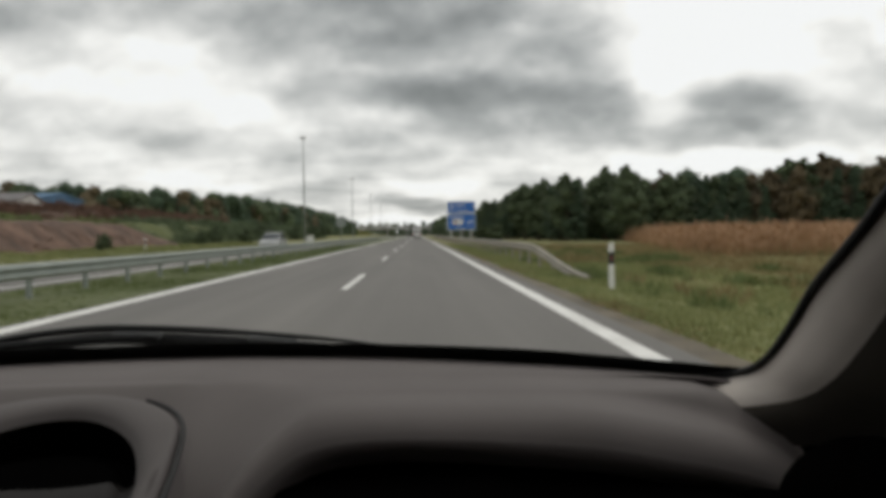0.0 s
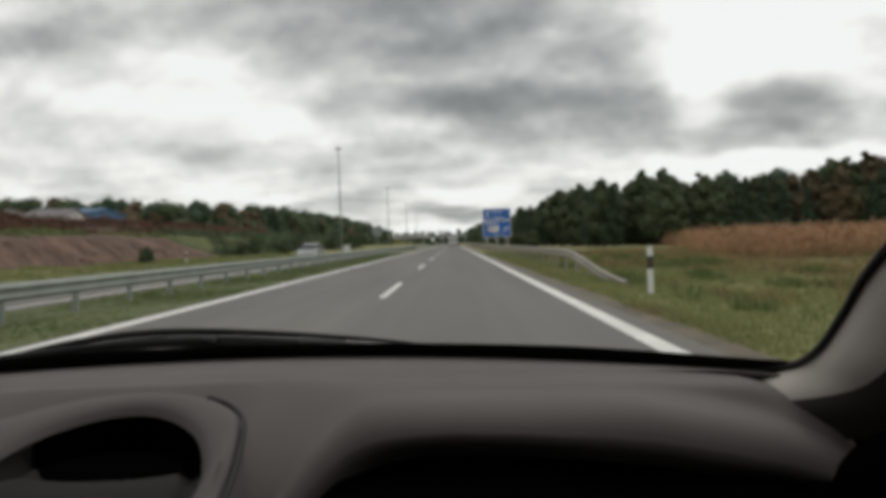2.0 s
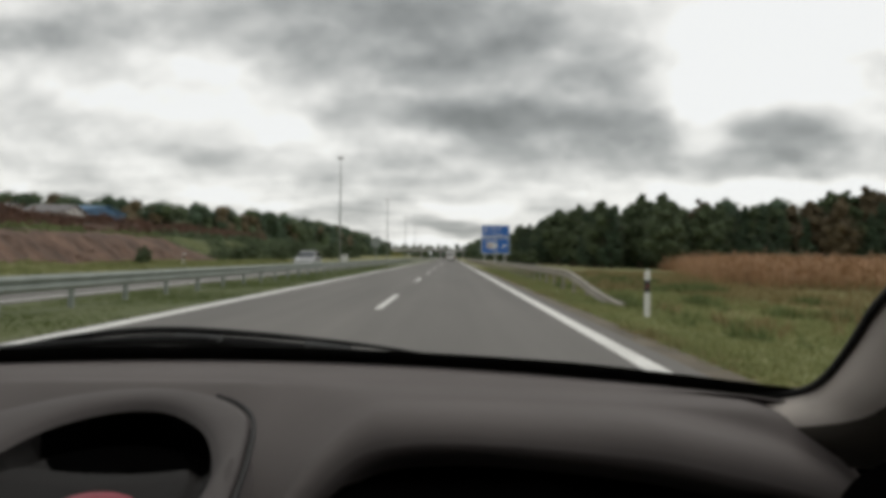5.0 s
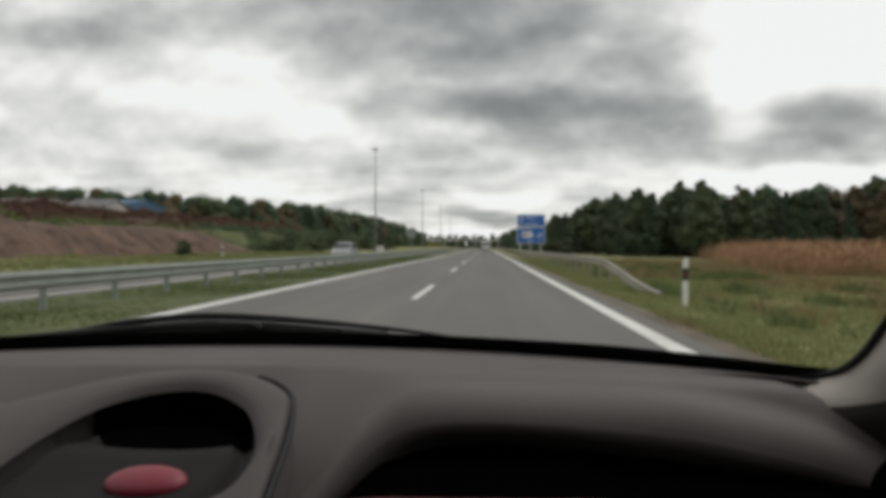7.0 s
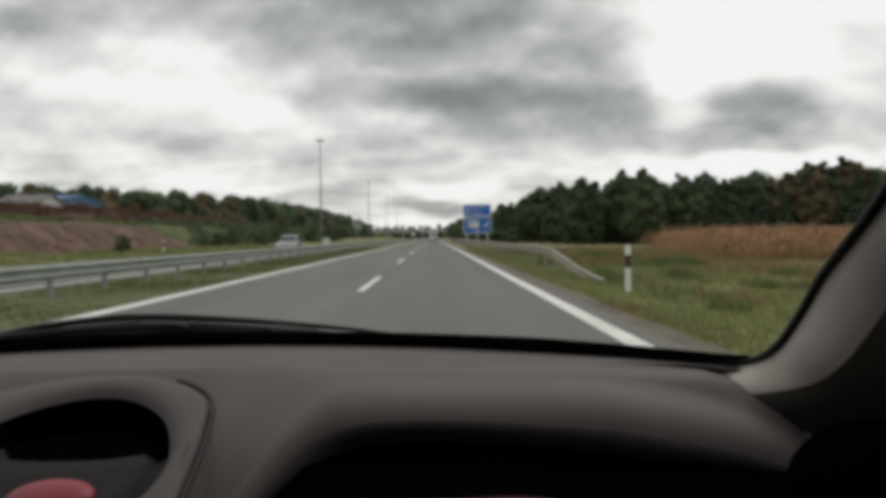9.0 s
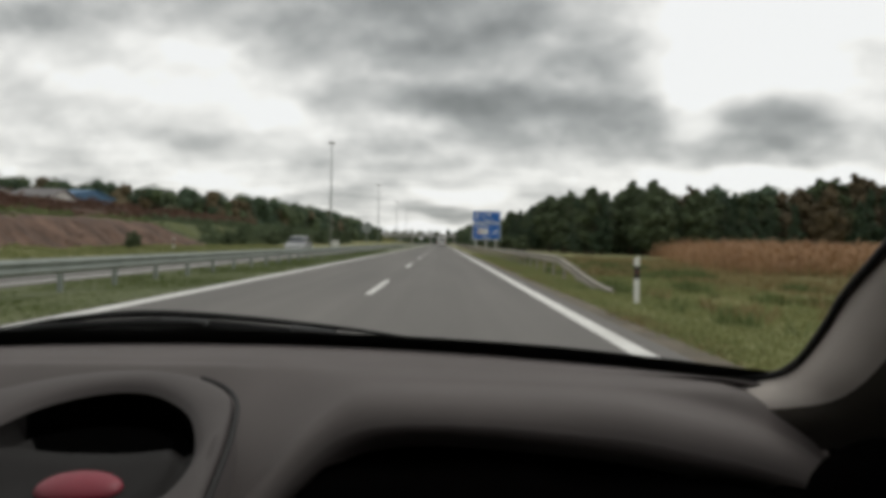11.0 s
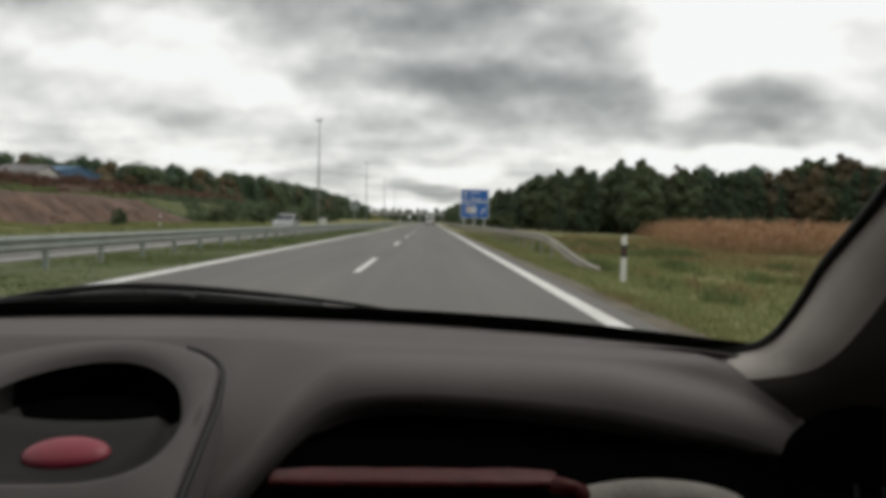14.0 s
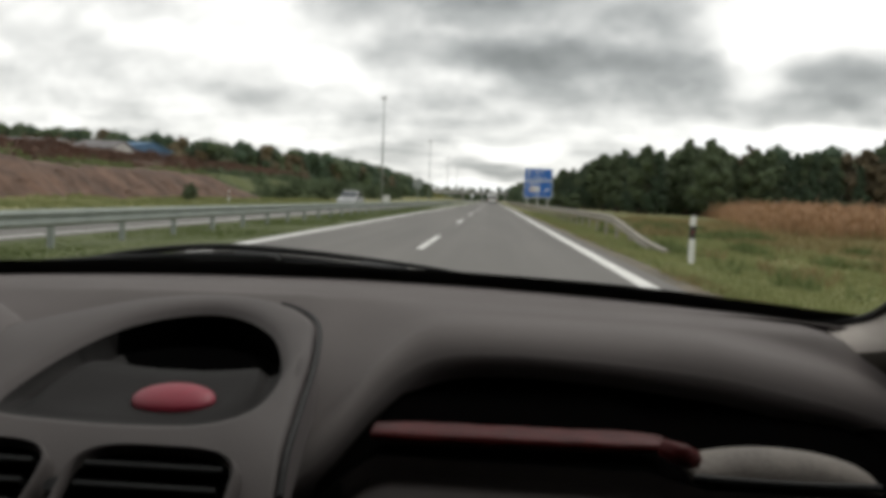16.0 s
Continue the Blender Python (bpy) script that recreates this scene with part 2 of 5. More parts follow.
# wheel tracks along the asphalt
an, al = M["asphalt"].node_tree.nodes, M["asphalt"].node_tree.links
ab = an["Principled BSDF"]
base_link = ab.inputs["Base Color"].links[0].from_socket
atc, amp, atn, amr, amx = (an.new(k) for k in ("ShaderNodeTexCoord", "ShaderNodeMapping", "ShaderNodeTexNoise", "ShaderNodeMapRange", "ShaderNodeMix"))
amp.inputs["Scale"].default_value = (1.3, 0.006, 1)
atn.inputs["Scale"].default_value, atn.inputs["Detail"].default_value = 1.0, 3.0
amr.inputs["To Min"].default_value, amr.inputs["To Max"].default_value = 0.72, 1.28
amx.data_type, amx.blend_type = "RGBA", "MULTIPLY"
amx.inputs["Factor"].default_value = 1.0
al.new(atc.outputs["Object"], amp.inputs[0])
al.new(amp.outputs[0], atn.inputs["Vector"])
al.new(atn.outputs["Fac"], amr.inputs["Value"])
al.new(base_link, amx.inputs[6])
al.new(amr.outputs[0], amx.inputs[7])
al.new(amx.outputs[2], ab.inputs["Base Color"])

glass = bpy.data.materials.new("windscreen_glass")
glass.use_nodes = True
gn, gl = glass.node_tree.nodes, glass.node_tree.links
gn.clear()
tr, gs = gn.new("ShaderNodeBsdfTransparent"), gn.new("ShaderNodeBsdfGlossy")
tr.inputs[0].default_value = (0.93, 0.94, 0.93, 1)
gs.inputs["Roughness"].default_value = 0.02
mx = gn.new("ShaderNodeMixShader")
go = gn.new("ShaderNodeOutputMaterial")
mx.inputs[0].default_value = 0.008
gl.new(tr.outputs[0], mx.inputs[1])
gl.new(gs.outputs[0], mx.inputs[2])
gl.new(mx.outputs[0], go.inputs[0])

# ---- mesh helpers ----


def finish(name, bm, material, smooth=False):
    me = bpy.data.meshes.new(name)
    bmesh.ops.recalc_face_normals(bm, faces=bm.faces)
    bm.to_mesh(me)
    bm.free()
    me.materials.append(material)
    if smooth:
        for p in me.polygons:
            p.use_smooth = True
    return me


def part(name, bm, material, parent, label="", smooth=False, m=None):
    ob = new(name, finish(name, bm, material, smooth))
    ob.parent = parent
    if m is not None:
        ob.matrix_basis = m
    if label:
        ob["label"] = label
    return ob


def shared(name, me, parent, m):
    ob = new(name, me)
    ob.parent = parent
    ob.matrix_basis = m
    return ob


def thing(name, bm, material, label, category, group="", kind="", smooth=False):
    return tagged(new(name, finish(name, bm, material, smooth)), label, category, group, kind)


def empty(name, m, label, category, group="", kind=""):
    ob = new(name)
    ob.matrix_basis = m
    return tagged(ob, label, category, group, kind)


def box(bm, x0, x1, y0, y1, z0, z1, bevel=0.0):
    g = bmesh.ops.create_cube(bm, size=1)
    for v in g["verts"]:
        v.co = Vector(((x0 + x1) / 2 + v.co.x * (x1 - x0), (y0 + y1) / 2 + v.co.y * (y1 - y0), (z0 + z1) / 2 + v.co.z * (z1 - z0)))
    if bevel:
        edges = list({e for v in g["verts"] for e in v.link_edges})
        bmesh.ops.bevel(bm, geom=edges, offset=bevel, segments=2, affect="EDGES", profile=0.5)
    return bm


def B(*a, bevel=0.0):
    return box(bmesh.new(), *a, bevel=bevel)


def loft(bm, rings, closed=True, caps=False):
    """Skin rows of points; closed: each row is a loop."""
    rows = [[bm.verts.new(p) for p in r] for r in rings]
    n = len(rows[0])
    for a, b in zip(rows, rows[1:]):
        for i in range(n if closed else n - 1):
            j = (i + 1) % n
            bm.faces.new((a[i], a[j], b[j], b[i]))
    if caps:
        bm.faces.new(rows[0][::-1])
        bm.faces.new(rows[-1])
    return bm


def tube(bm, path, radii, sides=8):
    rings = []
    for i, p in enumerate(path):
        p = Vector(p)
        d = (Vector(path[min(i + 1, len(path) - 1)]) - Vector(path[max(i - 1, 0)])).normalized()
        u = d.orthogonal().normalized()
        w = d.cross(u)
        r = radii[i] if isinstance(radii, (list, tuple)) else radii
        rings.append([p + (u * math.cos(a) + w * math.sin(a)) * r for a in [2 * math.pi * k / sides for k in range(sides)]])
    # keep the rings aligned
    for k in range(1, len(rings)):
        a = rings[k - 1]
        best = min(range(sides), key=lambda s: sum((a[i] - rings[k][(i + s) % sides]).length for i in range(0, sides, 2)))
        rings[k] = [rings[k][(i + best) % sides] for i in range(sides)]
    return loft(bm, rings, True, True)


def spline(points, n, closed=False):
    """Catmull-Rom through points."""
    pts = [np.array(p, float) for p in points]
    k = len(pts)
    out = []
    segs = k if closed else k - 1
    for s in range(n):
        f = s / n * segs if closed else s / (n - 1) * segs
        i = min(int(f), segs - 1)
        t = f - i
        if closed:
            a, b, c, d = (pts[(i + o) % k] for o in (-1, 0, 1, 2))
        else:
            a, b, c, d = pts[max(i - 1, 0)], pts[i], pts[i + 1], pts[min(i + 2, k - 1)]
        out.append(0.5 * (2 * b + (c - a) * t + (2 * a - 5 * b + 4 * c - d) * t * t + (3 * b - a - 3 * c + d) * t ** 3))
    return out


def lerp(table, x):
    return float(np.interp(x, [p[0] for p in table], [p[1] for p in table]))


rng = random.Random(7)

# ---- ground, roads ----


def ground_z(x, y):
    z = -0.04
    if x > 3.0:
        z -= 0.25 * min(1, (x - 3.0) / 4) * (0.3 + 0.7 * min(1, max(0, (60 - y) / 40)))
        z += 0.03 * noise.noise(Vector((x * 0.25, y * 0.12, 3.1)))
    if x > 40:
        z += min(3.0, (x - 40) * 0.03)
    if x < -20.5:
        z += min(1.0, (-20.5 - x) * 0.06) + 0.15 * noise.noise(Vector((x * 0.15, y * 0.1, 0)))
    if x < -60:
        z += min(5.0, (-60 - x) * 0.03)
    return z


xs = [-2500, -1200, -600, -300, -200, -150, -120, -100, -80, -70, -60, -50, -44, -38, -34, -30, -27, -24, -22, -20.5, -9.3, -7.8, -6.4, -5.6, 2.62, 3.0, 3.6, 4.2, 5, 6, 7, 8, 9.5, 11, 13, 15, 18, 22, 26, 30, 35, 40, 50, 60, 80, 100, 130, 170, 230, 300, 600, 1200, 2500]
ys = [-600, -200, -80, -40, -20, -10, -5] + [i * 1.5 for i in range(0, 40)] + list(range(60, 130, 6)) + [135, 150, 170, 200, 240, 300, 400, 600, 1000, 2000, 3500]
bm = loft(bmesh.new(), [[(x, y, ground_z(x, y)) for x in xs] for y in ys], closed=False)
ground = thing("ground", bm, M["grass"], "flat grassy ground with dry and green patches beside the motorway", "ground", kind="structure", smooth=True)

median = thing("median", B(-9.58, -5.54, -120, 700, -0.25, -0.028), M["grass_green"], "green grass strip of the median between the carriageways", "median", kind="structure")
road = thing("road", B(-5.52, 2.62, -120, 1500, -0.25, 0.0), M["asphalt"], "grey asphalt two-lane motorway carriageway, dry and worn", "road", kind="structure")
road_2 = thing("road", B(-20.0, -9.6, -120, 1500, -0.25, -0.01), M["asphalt"], "grey asphalt carriageway for oncoming traffic beyond the median", "road", kind="structure")
part("shoulder_strip", B(2.62, 3.0, -120, 700, -0.2, -0.014), M["shoulder"], road, "crumbling gravel strip along the asphalt edge")
part("edge_line", B(-5.40, -5.10, -120, 1200, -0.004, 0.005), M["paint"], road, "continuous white edge line")
part("edge_line", B(2.08, 2.32, -120, 1200, -0.004, 0.005), M["paint"], road, "continuous white edge line")
dash_me = finish("lane_dash", B(-0.075, 0.075, 0, 6, -0.004, 0.005), M["paint"])
for k in range(-2, 20):
    shared("lane_dash", dash_me, road, pose(-1.5, 16.5 + 18 * k, 0))
part("edge_line", B(-10.12, -10.0, -120, 1200, -0.014, -0.005), M["paint"], road_2)
part("edge_line", B(-19.5, -19.3, -120, 1200, -0.014, -0.005), M["paint"], road_2)
for k in range(-2, 20):
    shared("lane_dash", dash_me, road_2, pose(-15.0, 20.5 + 18 * k, -0.01))

# ---- guard rails ----
W_PROFILE = [(0.0, 0.155), (0.03, 0.14), (0.075, 0.105), (0.08, 0.075), (0.03, 0.03), (0.012, 0.0), (0.03, -0.03), (0.08, -0.075), (0.075, -0.105), (0.03, -0.14), (0.0, -0.155)]


def guard_rail(x, y0, y1, side, zc, spacing, material, label, ramp=0.0):
    """W-beam rail; side: +1 when its face looks to +x."""
    rail = empty("guard_rail", pose(x, y0, 0), label, "guard rail", kind="")
    length = y1 - y0
    ysteps = [0, 1, 2, 3, 4, 5, 6, 7, 8, 9, 10, 12] + list(np.arange(16, length, 4.0)) + [length]

    def zz(y):
        f = min(1.0, (y + 0.2) / ramp) if ramp else 1.0
        return zc if not ramp else -0.12 + (zc + 0.12) * f * f * (3 - 2 * f)
    rows = []
    for y in ysteps:
        outer = [(side * u, y, zz(y) + v) for u, v in W_PROFILE]
        inner = [(side * (u - 0.008), y, zz(y) + v) for u, v in W_PROFILE[::-1]]
        rows.append(outer + inner)
    part("beam", loft(bmesh.new(), rows, True, True), material, rail)
    pbm = bmesh.new()
    box(pbm, -0.055, 0.055, -0.03, 0.03, -0.9, 0.10)
    pm = finish("post", pbm, material)
    sbm = box(bmesh.new(), -0.06, 0.06, -0.05, 0.05, -0.09, 0.09)
    sm = finish("spacer", sbm, material)
    n = min(int(length / spacing), 70)
    for k in range(n + 1):
        y = 0.6 + k * spacing
        if y > length:
            break
        shared("post", pm, rail, pose(-side * 0.12, y, zz(y)))
        shared("spacer", sm, rail, pose(-side * 0.05, y, zz(y)))
    return rail


guard_rail(-7.75, -30.0, 420.0, 1, 0.53, 2.67, M["steel"], "galvanised steel guard rail on posts in the grassy median")
guard_rail(4.45, 19.5, 420.0, -1, 0.58, 2.67, M["weathered_steel"], "weathered steel guard rail rising from the grass verge", ramp=11.0)

# ---- delineator posts, signs, masts ----


def delineator(x, y):
    p = empty("marker_post", pose(x, y, ground_z(x, y) - 0.02), "white plastic roadside marker post with dark band in grass", "marker post", "marker posts")
    bmx = loft(bmesh.new(), [[(-0.06, -0.02, 0), (0.06, -0.02, 0), (0.05, 0.05, 0), (-0.05, 0.05, 0)], [(-0.06, -0.02, 0.56), (0.06, -0.02, 0.56), (0.05, 0.05, 0.56), (-0.05, 0.05, 0.56)]], True, True)
    part("lower_body", bmx, M["white_paint"], p)
    bmx = loft(bmesh.new(), [[(-0.062, -0.022, 0.56), (0.062, -0.022, 0.56), (0.052, 0.052, 0.56), (-0.052, 0.052, 0.56)], [(-0.062, -0.022, 0.84), (0.062, -0.022, 0.84), (0.052, 0.052, 0.84), (-0.052, 0.052, 0.84)]], True, True)
    part("band", bmx, M["sign_black"], p, "dark band")
    part("reflector", B(-0.012, 0.012, -0.030, -0.021, 0.66, 0.74), M["sign_red"], p, "red reflector")
    bmx = loft(bmesh.new(), [[(-0.06, -0.02, 0.84), (0.06, -0.02, 0.84), (0.05, 0.05, 0.84), (-0.05, 0.05, 0.84)], [(-0.06, -0.02, 1.02), (0.06, -0.02, 1.06), (0.05, 0.05, 1.06), (-0.05, 0.05, 1.02)]], True, True)
    part("cap", bmx, M["white_paint"], p)
    return p


delineator(4.4, 17.0)
delineator(4.7, 230.0)
delineator(-21.6, 62.0)


def text_mesh(words, size, depth=0.004):
    cu = bpy.data.curves.new("words", "FONT")
    cu.body, cu.size, cu.extrude = words, size, depth
    ob = bpy.data.objects.new("words", cu)
    scene.collection.objects.link(ob)
    me = bpy.data.meshes.new_from_object(ob.evaluated_get(bpy.context.evaluated_depsgraph_get()))
    bpy.data.objects.remove(ob)
    bpy.data.curves.remove(cu)
    return me


def lettering(words, x, z, size, material, panel, y=-0.034, squeeze=0.9):
    me = text_mesh(words, size)
    me.materials.clear()
    me.materials.append(material)
    ob = new("lettering", me)
    ob.parent = panel
    ob.matrix_basis = pose(x, y, z, 90) @ Matrix.Diagonal((squeeze, 1, 1, 1))
    ob["label"] = "white letters reading " + words if material is M["sign_white"] else "black letters reading " + words


def flat(points, y=-0.030, thick=0.006):
    b = bmesh.new()
    loft(b, [[(px, y - thick, pz) for px, pz in points], [(px, y, pz) for px, pz in points]], True, True)
    return b


def arrow_points(x, z, length, shaft, head, angle):
    c, s = math.cos(angle), math.sin(angle)
    raw = [(-shaft / 2, 0), (shaft / 2, 0), (shaft / 2, length - head), (head * 0.62, length - head * 1.05), (0, length), (-head * 0.62, length - head * 1.05), (-shaft / 2, length - head)]
    return [(x + px * c + pz * s, z - px * s + pz * c) for px, pz in raw]


def ring_mesh(x, z, r0, r1, y):
    n = 28
    b = bmesh.new()
    a = [(x + math.cos(2 * math.pi * k / n) * r1, y, z + math.sin(2 * math.pi * k / n) * r1) for k in range(n)]
    i = [(x + math.cos(2 * math.pi * k / n) * r0, y, z + math.sin(2 * math.pi * k / n) * r0) for k in range(n)]
    a2 = [(p[0], y - 0.004, p[2]) for p in a]
    i2 = [(p[0], y - 0.004, p[2]) for p in i]
    loft(b, [a, a2, i2, i], True)
    return b


def ban_plate(panel, x, z, w, h):
    plate = part("plate", flat([(x, z), (x + w, z), (x + w, z + h), (x, z + h)], -0.032), M["sign_white"], panel, "white lorry-ban plate")
    cx, cz, r = x + h * 0.52, z + h / 2, h * 0.40
    part("red_ring", ring_mesh(cx, cz, r * 0.8, r, -0.040), M["sign_red"], plate, "red ring")
    part("lorry_mark", flat([(cx - r * .55, cz - r * .2), (cx + r * .55, cz - r * .2), (cx + r * .55, cz + r * .05), (cx + r * .25, cz + r * .3), (cx - r * .55, cz + r * .3)], -0.040), M["sign_black"], plate)


def sign_posts(sign, xs_, z1, y=0.10):
    for x in xs_:
        b = bmesh.new()
        tube(b, [(x, y, -0.5), (x, y, z1)], 0.055, 10)
        part("post", b, M["white_paint"], sign, "light grey tubular steel post", smooth=False)


def sign_500(m):
    s = empty("road_sign", m, "blue direction sign with white border on three grey posts", "road sign", "direction signs")
    w, z0, zm, z1 = 2.9, 1.62, 3.35, 4.62
    panels = []
    for a, b_ in ((z0, zm - 0.02), (zm + 0.02, z1)):
        p = part("panel", B(0, w, -0.02, 0.03, a, b_, bevel=0.012), M["sign_white"], s, "blue panel with white border")
        part("blue_face", B(0.07, w - 0.07, -0.028, -0.015, a + 0.07, b_ - 0.07), M["sign_blue"], p, "blue reflective face")
        panels.append(p)
    low, up = panels
    part("arrow", flat(arrow_points(0.48, 3.62, 0.80, 0.11, 0.30, 0)), M["sign_white"], up, "white arrow pointing straight up")
    lettering("Zagreb", 0.90, 4.12, 0.42, M["sign_white"], up)
    lettering("Vrbovec", 0.90, 3.56, 0.42, M["sign_white"], up)
    lettering("Farkaševac", 0.24, 2.92, 0.42, M["sign_white"], low, squeeze=0.78)
    ban_plate(low, 0.52, 2.18, 1.10, 0.60)
    part("arrow", flat(arrow_points(2.05, 2.14, 0.76, 0.11, 0.30, radians(45))), M["sign_white"], low, "white arrow pointing up right")
    lettering("500 m", 1.02, 1.76, 0.32, M["sign_white"], low)
    sign_posts(s, (0.36, 1.42, 2.46), 4.5)
    return s


def sign_1000(m):
    s = empty("road_sign", m, "tall blue direction sign with white distance plate on four posts", "road sign", "direction signs")
    w, z0, zm, z1 = 2.9, 1.75, 2.30, 6.45
    p = part("panel", B(0, w, -0.02, 0.03, zm, z1, bevel=0.012), M["sign_white"], s, "tall blue panel with white border")
    part("blue_face", B(0.07, w - 0.07, -0.028, -0.015, zm + 0.07, z1 - 0.07), M["sign_blue"], p, "blue reflective face")
    q = part("distance_plate", B(-0.02, w + 0.02, -0.02, 0.03, z0, zm - 0.004, bevel=0.012), M["sign_white"], s, "white distance plate")
    lettering("Zagreb", 0.28, 5.85, 0.42, M["sign_white"], p)
    lettering("Vrbovec", 0.28, 5.36, 0.42, M["sign_white"], p)
    lettering("Farkaševac", 1.12, 4.18, 0.36, M["sign_white"], p, squeeze=0.8)
    ban_plate(p, 1.36, 3.52, 1.05, 0.55)
    part("route_plate", flat([(0.34, 4.95), (0.76, 4.95), (0.76, 5.2), (0.34, 5.2)], -0.032), M["sign_blue"], p, "small unreadable route plate")
    part("arrow", flat(arrow_points(0.58, 2.48, 2.35, 0.15, 0.42, 0)), M["sign_white"], p, "white arrow pointing straight up")
    part("arrow", flat(arrow_points(0.60, 2.78, 0.95, 0.13, 0.34, radians(48)), -0.034), M["sign_white"], p, "white arrow branching right")
    lettering("1000 m", 0.95, 1.90, 0.36, M["sign_black"], q)
    sign_posts(s, (0.45, 1.12, 1.80, 2.48), 6.2)
    return s


sign_500(pose(4.75, 118.0, -0.75) @ Matrix.Scale(1.48, 4))
sign_1000(pose(4.75, -380.0, -0.75) @ Matrix.Scale(1.5, 4))


def lamp_mast(x, y, h):
    s = empty("lamp_mast", pose(x, y, 0), "tall grey steel lighting mast with lamp ring on top", "lamp mast", "lighting masts")
    b = bmesh.new()
    tube(b, [(0, 0, -0.4), (0, 0, h * 0.5), (0, 0, h)], [0.20, 0.14, 0.08], 12)
    part("pole", b, M["steel"], s, smooth=True)
    part("base_plate", B(-0.35, 0.35, -0.35, 0.35, -0.3, 0.12, bevel=0.03), M["concrete"], s)
    b = bmesh.new()
    tube(b, [(0, 0, h - 0.2), (0, 0, h + 0.1)], [0.32, 0.26], 12)
    part("head", b, M["steel"], s)
    for k in range(6):
        a = math.pi * k / 3
        part("lamp_head", B(-0.18, 0.18, -0.12, 0.12, -0.1, 0.1, bevel=0.03), M["weathered_steel"], s, m=pose(0.55 * math.cos(a), 0.55 * math.sin(a), h - 0.1, 0, 0, math.degrees(a)))
    return s


for x, y, h in ((-22.0, 152.0, 20.5), (-22.0, 265.0, 20.5), (-22.0, 370.0, 20.5), (-22.0, 470.0, 20.5)):
    lamp_mast(x, y, h)

s = empty("road_sign", pose(-7.2, 74.0, 0), "round traffic sign seen from its grey metal back", "road sign")
b = bmesh.new()
tube(b, [(0, 0, -0.4), (0, 0, 2.6)], 0.04, 8)
part("post", b, M["steel"], s)
b = bmesh.new()
tube(b, [(0, -0.05, 2.4), (0, -0.02, 2.4)], 0.5, 28)
part("disc", b, M["steel"], s, "grey round sheet-metal disc")



def utility_cabinet(x, y, w, h):
    c = empty("utility_cabinet", pose(x, y, ground_z(x, y) + 0.05), "small pale grey utility cabinet standing by the lighting mast", "cabinet", "utility cabinets")
    part("body", B(-w / 2, w / 2, -0.25, 0.25, -0.2, h, bevel=0.02), M["white_paint"], c)
    part("lid", B(-w / 2 - 0.04, w / 2 + 0.04, -0.29, 0.29, h + 0.002, h + 0.06, bevel=0.015), M["concrete"], c)


utility_cabinet(-20.9, 149.0, 0.9, 1.0)
utility_cabinet(-21.4, 155.0, 1.3, 1.2)

# overpass far ahead
ov = empty("overpass", pose(0, 620.0, 0), "concrete road overpass crossing far ahead", "bridge")
part("deck", B(-75, 75, -5, 5, 5.2, 6.6), M["concrete"], ov)
for sx in (-24, -8.5, 10):
    part("pier", B(sx - 0.6, sx + 0.6, -4, 4, -0.5, 5.2), M["concrete"], ov)
for sx in (-1, 1):
    part("parapet", B(-75, 75, sx * 5 - 0.15, sx * 5 + 0.15, 6.6, 7.6), M["concrete"], ov)
for sx in (-1, 1):
    b = bmesh.new()
    loft(b, [[(sx * 26, yy, -0.5), (sx * 48, yy, 5.4), (sx * 120, yy, 5.4), (sx * 190, yy, -0.5)] for yy in (-9, 9)], True, True)
    part("embankment", b, M["grass"], ov, "grassy approach embankment")


# ---- vehicles ----


def wheel_parts(car, x, y, r, w):
    b = bmesh.new()
    tube(b, [(x - w / 2, y, r), (x - w / 2 + 0.02, y, r), (x + w / 2 - 0.02, y, r), (x + w / 2, y, r)], [r * 0.92, r, r, r * 0.92], 20)
    t = part("wheel", b, M["tyre"], car, "black rubber tyre")
    b = bmesh.new()
    tube(b, [(x - w / 2 - 0.006, y, r), (x + w / 2 + 0.006, y, r)], r * 0.62, 16)
    part("rim", b, M["steel"], t)


def shell(profile, widths):
    """Side profile (y, z) skinned across x at several (x, inset) stations."""
    b = bmesh.new()
    rings = []
    cy = sum(p[0] for p in profile) / len(profile)
    cz = sum(p[1] for p in profile) / len(profile)
    for x, k in widths:
        rings.append([(x, cy + (p[0] - cy) * k, cz + (p[1] - cz) * k) for p in profile])
    return loft(b, rings, True, True)


def van_ahead(m):
    v = empty("van", m, "white delivery van driving far ahead on the carriageway", "van")
    part("body", shell([(0, 0.45), (0, 1.9), (0.15, 2.3), (3.2, 2.35), (4.1, 1.6), (5.1, 1.25), (5.2, 0.45)], [(-1.0, 0.95), (-0.93, 1.0), (0.93, 1.0), (1.0, 0.95)]), M["white_paint"], v)
    for sx in (-1, 1):
        part("rear_window", B(sx * 0.42 - 0.34, sx * 0.42 + 0.34, -0.02, 0.02, 1.35, 1.95), M["glass_dark"], v)
        part("tail_light", B(sx * 0.88 - 0.07, sx * 0.88 + 0.07, -0.03, 0.02, 0.85, 1.35), M["sign_red"], v, "red tail light")
        for y in (0.9, 4.2):
            wheel_parts(v, sx * 0.85, y, 0.34, 0.22)
    part("bumper", B(-0.95, 0.95, -0.08, 0.05, 0.40, 0.62, bevel=0.02), M["black"], v)
    return v


van_ahead(pose(0.05, 178.0, 0.0))


